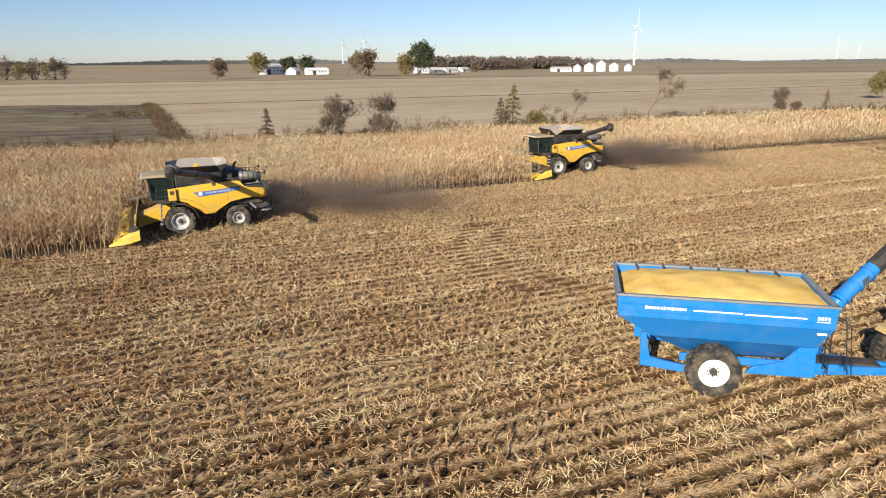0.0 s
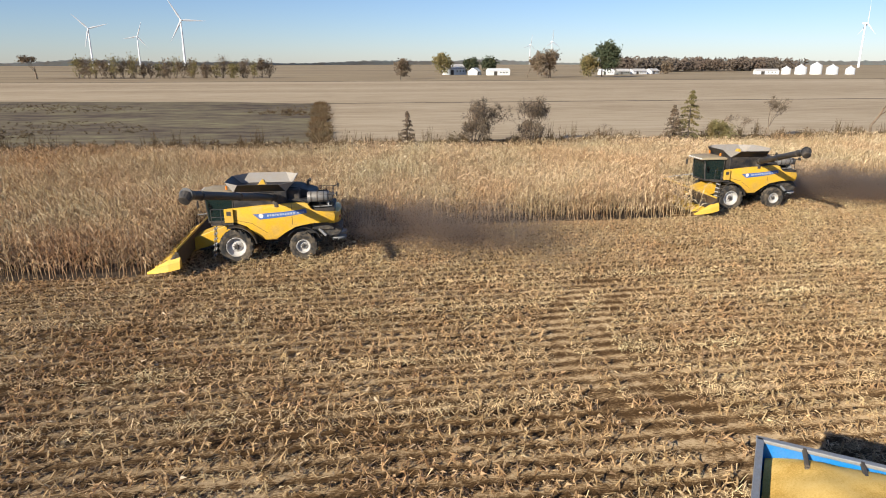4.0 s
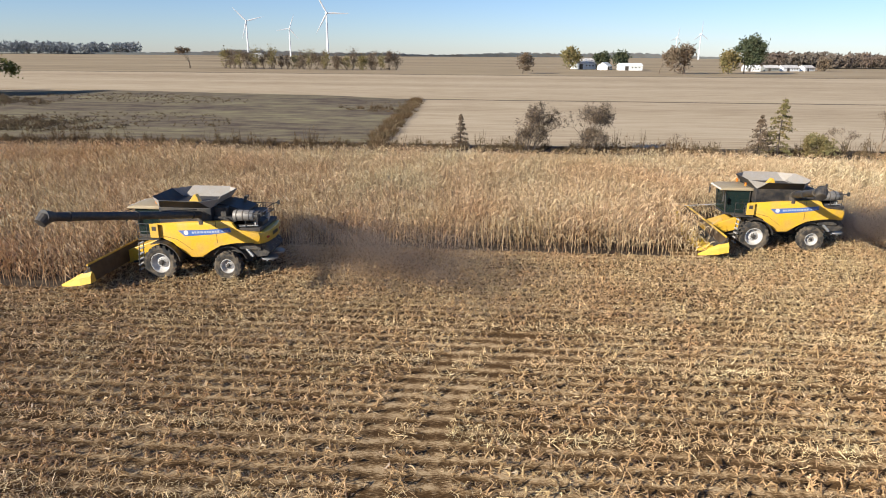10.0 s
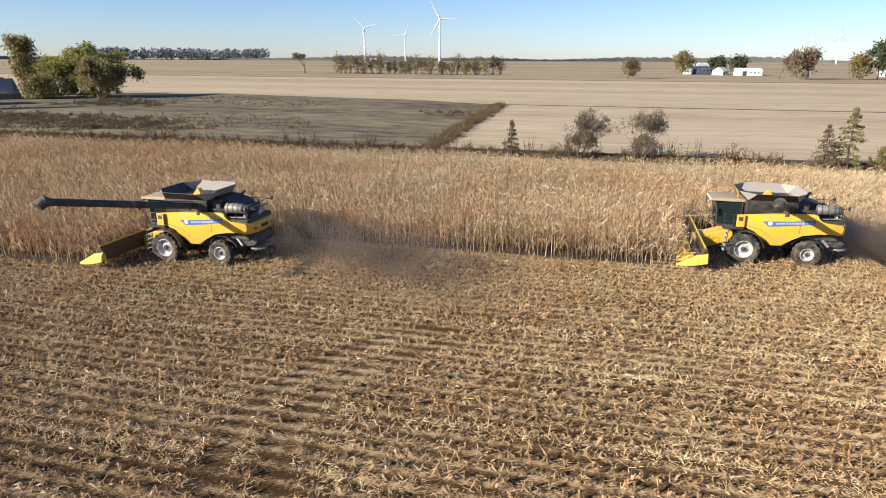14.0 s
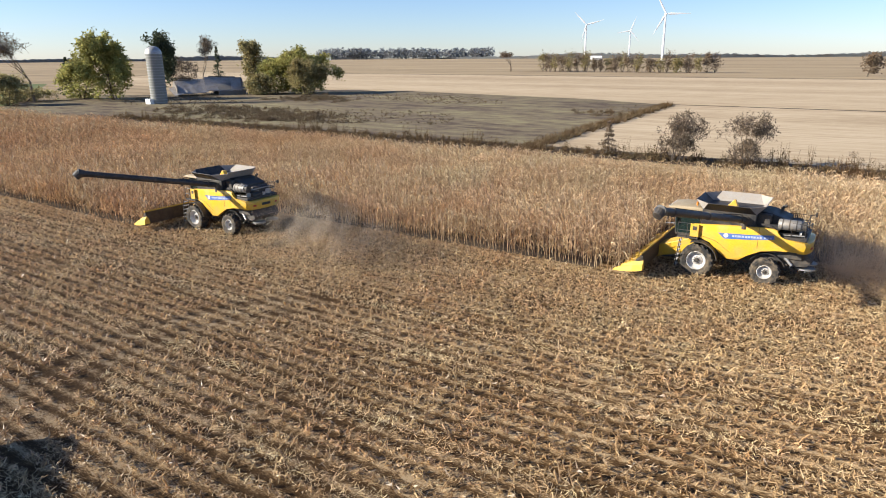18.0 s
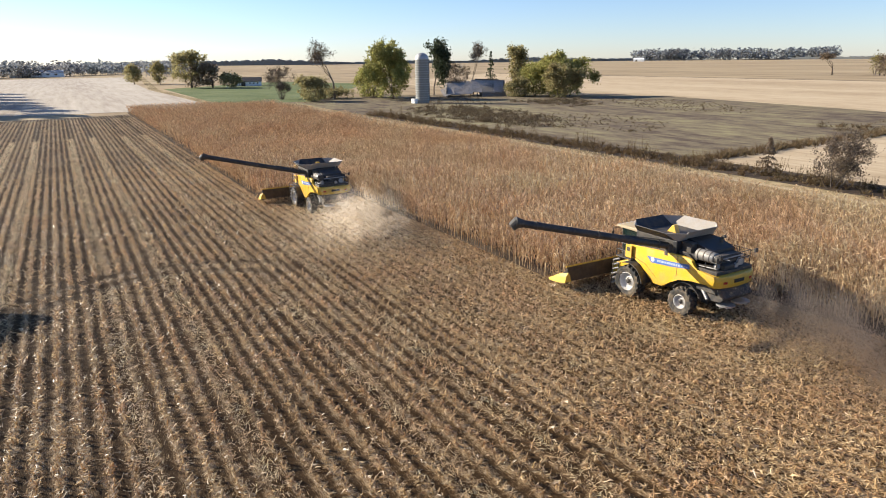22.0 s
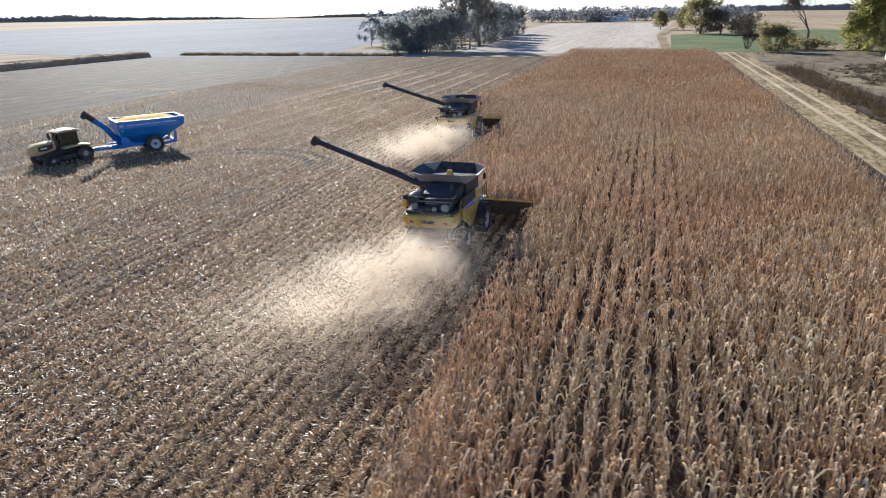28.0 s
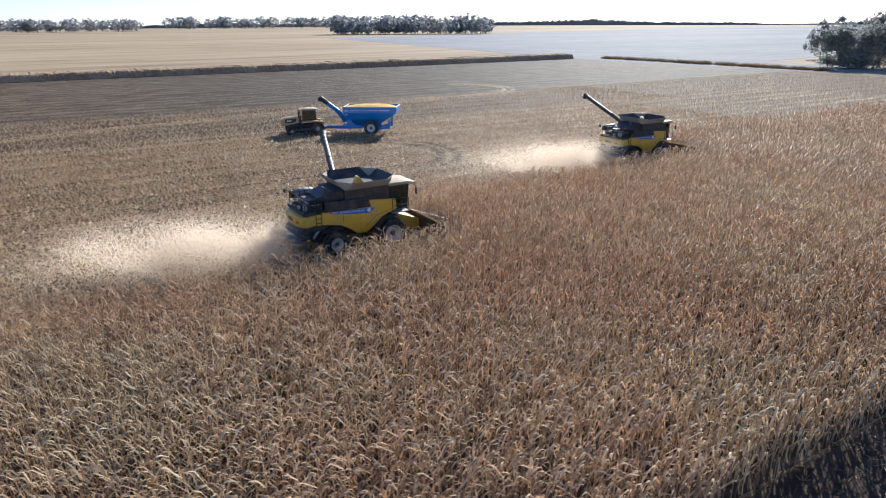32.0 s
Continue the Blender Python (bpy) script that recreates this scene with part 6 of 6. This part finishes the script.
def on_fallow(n):
    x, y = tr.uniform(-170, 0, n), tr.uniform(52, 160, n)
    k = np.sin(x * 0.07 + 1.3 * np.sin(y * 0.05)) + np.sin(y * 0.11 + x * 0.02) > tr.uniform(0.35, 0.9, n)
    ok = k & ((x > -100) | (y > 46)) & (y < 172 - (x + 100) * 0.15)
    return np.stack([x, y, np.full(n, 0.03)], 1)[ok]


def brush(name, spots, per, blade, label, mat):
    """Low brush: ragged clumps of thin upright stems and small leaves, as one sheet of stuff."""
    vs, fs, off = [], [], 0
    for x, y, r, h in spots:
        u = tr.normal(0, 1, (per, 3))
        u /= np.linalg.norm(u, axis=1)[:, None]
        c = np.abs(u * (1, 1, 0)) * np.sign(u) * (r, r, 0) * tr.uniform(0.2, 1.1, (per, 1)) + (x, y, 0)
        c[:, 2] = h * np.abs(u[:, 2]) * tr.uniform(0.15, 1.1, per)
        cl, cf = leaf_cloud(c, per, 0.06, blade)
        cl[:, 2] = np.maximum(cl[:, 2], 0.02)
        v, f = [], []
        for _ in range(7):
            a, q = tr.uniform(0, 6.28), tr.uniform(0.2, 0.9) * r
            e = np.array([x + math.cos(a) * q, y + math.sin(a) * q, h * tr.uniform(0.7, 1.25)])
            seg_tube(v, f, np.array([x + math.cos(a) * q * 0.4, y + math.sin(a) * q * 0.4, 0.0]), e, 0.03, 0.012, 3)
        vs += [cl, np.array(v)]
        fs += [cf + off, np.array(f) + off + len(cl)]
        off += len(cl) + len(v)
    return tagged(raw(name, np.concatenate(vs), np.concatenate(fs), mat), label, "brush", kind="stuff")


def ditch_spots(n):
    out = []
    for _ in range(n):
        x = tr.uniform(-100, 230)
        big = 0.6 + 0.55 * math.sin(x * 0.19 + 1.5 * math.sin(x * 0.07)) ** 2
        out.append((x, 51.8 + tr.normal(0, 1.3), tr.uniform(0.6, 1.3) * big, tr.uniform(1.0, 2.2) * big))
    return out


brush("ditch_brush", ditch_spots(560), 56, 0.13, "brown brush and dead weeds lining the ditch", WEED)
weeds("ditch_weeds", 1500, along_ditch, lambda n: tr.uniform(0.4, 0.9, n), "dry brown weeds on the ditch bank", WEED)
weeds("fallow_weeds", 5000, on_fallow, lambda n: tr.uniform(0.2, 0.55, n), "patchy brown weeds over the fallow grassland", FALLOW)
spots = []
while len(spots) < 420:   # thickets of dead brush in drifts along the old furrows
    x, y = tr.uniform(-120, -2), tr.uniform(57, 140)
    if math.sin(x * 0.045 + 1.2 * math.sin(y * 0.06)) + 0.8 * math.sin(y * 0.13 + 0.02 * x) > tr.uniform(0.5, 1.6):
        spots.append((x, y, tr.uniform(0.8, 2.0), tr.uniform(0.5, 1.2)))
brush("fallow_brush", spots, 46, 0.2, "dark purplish brown thickets on the fallow grassland", FALLOW)
weeds("boundary_weeds", 500, lambda n: np.stack([np.linspace(2, -3, n) + tr.normal(0, 0.8, n), np.linspace(54, 148, n), np.full(n, 0.03)], 1), lambda n: tr.uniform(0.5, 1.3, n), "dark weeds on the boundary of the bean field", WEED)
weeds("field_end_weeds", 500, lambda n: np.stack([-138 - tr.uniform(0, 1, n) * 4, tr.uniform(-150, -60, n), np.full(n, 0.03)], 1), lambda n: tr.uniform(0.5, 1.6, n), "weeds at the end of the stubble field", WEED)

# ---- buildings ----


def gable(name, m, ln, wd, wall, ridge, wall_mat, roof_mat, label, category="barn", sag=0.0, doors=True, windows=3):
    """A plain gabled building with thick walls, an overhanging roof, doors and windows."""
    t = thing(name, m, label, category)
    h = wd / 2
    bm = B()
    prism(bm, [(-h, 0), (h, 0), (h, wall), (0, ridge - 0.1), (-h, wall)], -ln / 2, ln / 2, "x")
    part("wall", bm, wall_mat, t)
    for s in (-1, 1):
        bm = B()
        nseg = 8 if sag else 1
        for k in range(nseg):
            x0, x1 = -ln / 2 - 0.4 + k * (ln + 0.8) / nseg, -ln / 2 - 0.4 + (k + 1) * (ln + 0.8) / nseg
            d0, d1 = sag * math.sin(math.pi * k / nseg), sag * math.sin(math.pi * (k + 1) / nseg)
            e = s * (h + 0.4)
            z = wall - 0.4 * (ridge - wall) / h
            quad_sheet(bm, (x0, e, z - d0 * 0.4), (x1, e, z - d1 * 0.4), (x1, 0, ridge - d1), (x0, 0, ridge - d0), 0.14 * s)
        part("roof", bm, roof_mat, t)
    if doors:
        bm = B()
        box(bm, (-ln * 0.2, -h - 0.03, wall * 0.42), (ln * 0.16, 0.1, wall * 0.84))
        part("door", bm, DARK, t)
    for k in range(windows):
        bm = B()
        box(bm, (ln * (0.05 + 0.15 * k), -h - 0.03, wall * 0.6), (ln * 0.06, 0.1, wall * 0.25))
        part("window", bm, GLASS, t)
    return t


gable("barn", pose(98, 580, 0, 0, 0, 12), 20, 12, 5.5, 9.5, WHITE, METAL_ROOF, "white barn with a grey metal roof on a distant farm")
gable("shed", pose(133, 548, 0, 0, 0, 5), 19, 11, 4, 6, WHITE, WHITE, "low white shed on a distant farm", "shed")
gable("house", pose(114, 560, 0, 0, 0, 60), 11, 9, 3.5, 6.5, WHITE, WHITE, "small white farmhouse far off", "house")
for k in range(4):
    gable("house", pose(235 + 19 * k, 552 + 9 * k, 0, 0, 0, 10 * k), 13 if k != 2 else 17, 8, 3, 5.2, WHITE if k != 1 else CONCRETE, METAL_ROOF if k else WHITE, "pale low farm building near a far wood", "house")
for k, (x, y, r, h) in enumerate(((402, 535, 4, 5), (413, 530, 5, 6), (426, 527, 5, 8), (440, 524, 5, 6), (455, 520, 4, 5))):
    t = thing("grain_bin", Matrix.Translation((x, y, 0)), "white metal grain bin far across the fields", "grain bin", "grain bins")
    bm = B()
    lathe(bm, [(r, 0), (r, h)], (0, 0, 0), 24, "z")
    part("bin_wall", bm, WHITE, t)
    bm = B()
    lathe(bm, [(r + 0.15, h), (0.4, h + r * 0.55), (0.4, h + r * 0.55 + 0.6), (0.0001, h + r * 0.55 + 0.6)], (0, 0, 0), 24, "z")
    part("bin_roof", bm, WHITE, t)
gable("shed", pose(386, 541, 0, 0, 0, -15), 20, 9, 3.2, 5.0, WHITE, METAL_ROOF, "long white shed beside grain bins", "shed")
t = thing("barn", pose(-160, 122, 0, 0, 0, 62), "collapsed old barn, its pale tin roof fallen in", "barn")
bm = B()
prism(bm, [(-6, 0), (6, 0), (6, 3.0), (1.5, 5.2), (-6, 2.4)], -11, -10.7, "x")
part("end_wall", bm, BARN_WOOD, t)
bm = B()
prism(bm, [(-5.4, 0), (6, 0), (6, 3.2), (0.6, 6.0), (-5.4, 1.9)], 3.0, 12.5, "x")
part("standing_bay", bm, BARN_WOOD, t)
for x, y, z, rx, ry, rz, ln, wd in ((-5.6, -2.8, 3.3, 33, -3, 2, 9.6, 8.4), (3.6, -2.3, 4.0, 36, 2, -1, 9.2, 8.0), (-10.4, -3.8, 2.1, 22, -14, 6, 4.6, 6.8),
                                    (-5.5, 2.6, 4.5, -20, 4, 3, 8.6, 6.0), (5.5, 3.2, 4.6, -36, 2, 0, 9.4, 6.4), (9.6, -2.9, 3.9, 40, 5, -4, 3.6, 7.0)):
    bm = B()
    ribs = [(-wd / 2 + 0.3 * q, 0.09 * (q % 2)) for q in range(int(wd / 0.3))]
    prism(bm, ribs + [(y2, z2 - 0.05) for y2, z2 in ribs[::-1]], -ln / 2, ln / 2, "x")
    bm.transform(pose(x, y, z, rx, ry, rz))
    part("roof_sheet", bm, OLD_TIN, t)
for k in range(7):
    bm = B()
    rod(bm, (-9 + 2.7 * k, 3.5 - 0.9 * (k % 3), 0), (-8.4 + 2.7 * k, -1 + 0.8 * (k % 2), 4.2 + 0.9 * (k % 3)), 0.14, 0.1, 5)
    part("rafter", bm, BARN_WOOD, t)
gable("house", pose(-345, 80, 0, 0, 0, 75), 15, 8, 3, 5.2, WHITE, DARK, "low white house on a green lawn", "house")
gable("barn", pose(-816, -37, 0, 0, 0, 90), 52, 16, 5, 7.5, WHITE, METAL_ROOF, "long white barn behind the pale field", "barn")
gable("house", pose(-1860, 2000, 0, 0, 0, 30), 40, 14, 8, 14, WHITE, WHITE, "white farm far before a wood", "house")
gable("house", pose(-620, 1750, 0, 0, 0, 10), 30, 12, 7, 11, WHITE, WHITE, "white farmhouse on the horizon", "house")

t = thing("silo", Matrix.Translation((-134, 85, 0)), "weathered concrete tower silo with a pale domed cap", "silo")
bm = B()
lathe(bm, [(2.25, 0), (2.2, 14.2)], (0, 0, 0), 40, "z")
tower = smooth(part("tower", bm, CONCRETE, t), 60)
for k in range(18):
    bm = B()
    lathe(bm, [(2.26, 0.4 + 0.76 * k), (2.3, 0.42 + 0.76 * k), (2.3, 0.48 + 0.76 * k), (2.26, 0.5 + 0.76 * k)], (0, 0, 0), 32, "z")
    part("hoop", bm, GREY, tower)
bm = B()
lathe(bm, [(2.32, 14.1)] + [(2.3 * math.cos(radians(a)), 14.2 + 2.1 * math.sin(radians(a))) for a in range(0, 90, 12)] + [(0.0001, 16.3)], (0, 0, 0), 32, "z")
smooth(part("dome", bm, GREY, t), 60)
bm = B()
box(bm, (-0.6, 2.5, 7.4), (0.9, 0.9, 13.6), 0.05)
part("chute", bm, CONCRETE, t)
bm = B()
prism(bm, [(-1.6, -3.4), (0.6, -3.4), (0.6, -1.2), (-1.6, -1.2)], 0, 1.5, "z", 0.05)
part("feed_room", bm, WHITE, t)


def turbine(x, y, hub, blade, spin, face, label="white wind turbine standing far across the fields"):
    t = thing("wind_turbine", Matrix.Translation((x, y, 0)) @ Matrix.Rotation(radians(face), 4, "Z"), label, "wind turbine", "wind turbines")
    bm = B()
    rod(bm, (0, 0, 0), (0, 0, hub), 2.3, 1.3, 16)
    smooth(part("tower", bm, TURBINE, t), 40)
    bm = B()
    box(bm, (0, 1.5, hub + 1.2), (3.2, 9, 3.4), 0.6)
    part("nacelle", bm, TURBINE, t)
    bm = B()
    lathe(bm, [(0.0001, -2.2), (1.1, -1.7), (1.7, -0.6), (1.8, 0.6), (0.0001, 0.6)], (0, -3.6, hub + 1.2), 14)
    part("hub", bm, TURBINE, t)
    for k in range(3):
        a = radians(spin + 120 * k)
        d, s = Vector((math.sin(a), 0, math.cos(a))), Vector((math.cos(a), 0, -math.sin(a)))
        c0 = Vector((0, -4.0, hub + 1.2))
        bm = B()
        rings = []
        for u, wd, th in ((0.03, 0.9, 0.8), (0.2, 1.9, 0.45), (0.6, 1.2, 0.25), (1.0, 0.25, 0.08)):
            c = c0 + d * blade * u
            rings.append([bm.verts.new(p) for p in (c - s * wd, c - Vector((0, th, 0)), c + s * wd, c + Vector((0, th, 0)))])
        for a2, b2 in zip(rings, rings[1:]):
            for i in range(4):
                bm.faces.new((a2[i], a2[(i + 1) % 4], b2[(i + 1) % 4], b2[i]))
        bm.faces.new(rings[0])
        bm.faces.new(rings[-1])
        part("blade", bm, TURBINE, t)
    return t


def by_bearing(x, y, yaw, el, spin, face):
    """A turbine of 82 m hub height, placed by its bearing from a point and the hub's elevation."""
    d = 70 / math.tan(radians(el))
    turbine(x - math.sin(radians(yaw)) * d, y + math.cos(radians(yaw)) * d, 82, 42, spin, face)


for yaw, el, spin in ((14.36, 3.1, -30), (20.71, 2.39, -45), (17.31, 1.88, 20), (-14.46, 1.36, 10), (-16.21, 1.6, 0)):
    by_bearing(24.3, -34.7, yaw, el, spin, 25)
for yaw, el, spin in ((-39.24, 2.53, 0), (-53.65, 1.09, 25), (-54.97, 0.92, 50), (-58.5, 1.61, 5)):
    by_bearing(0.0, -44.2, yaw, el, spin, 75)
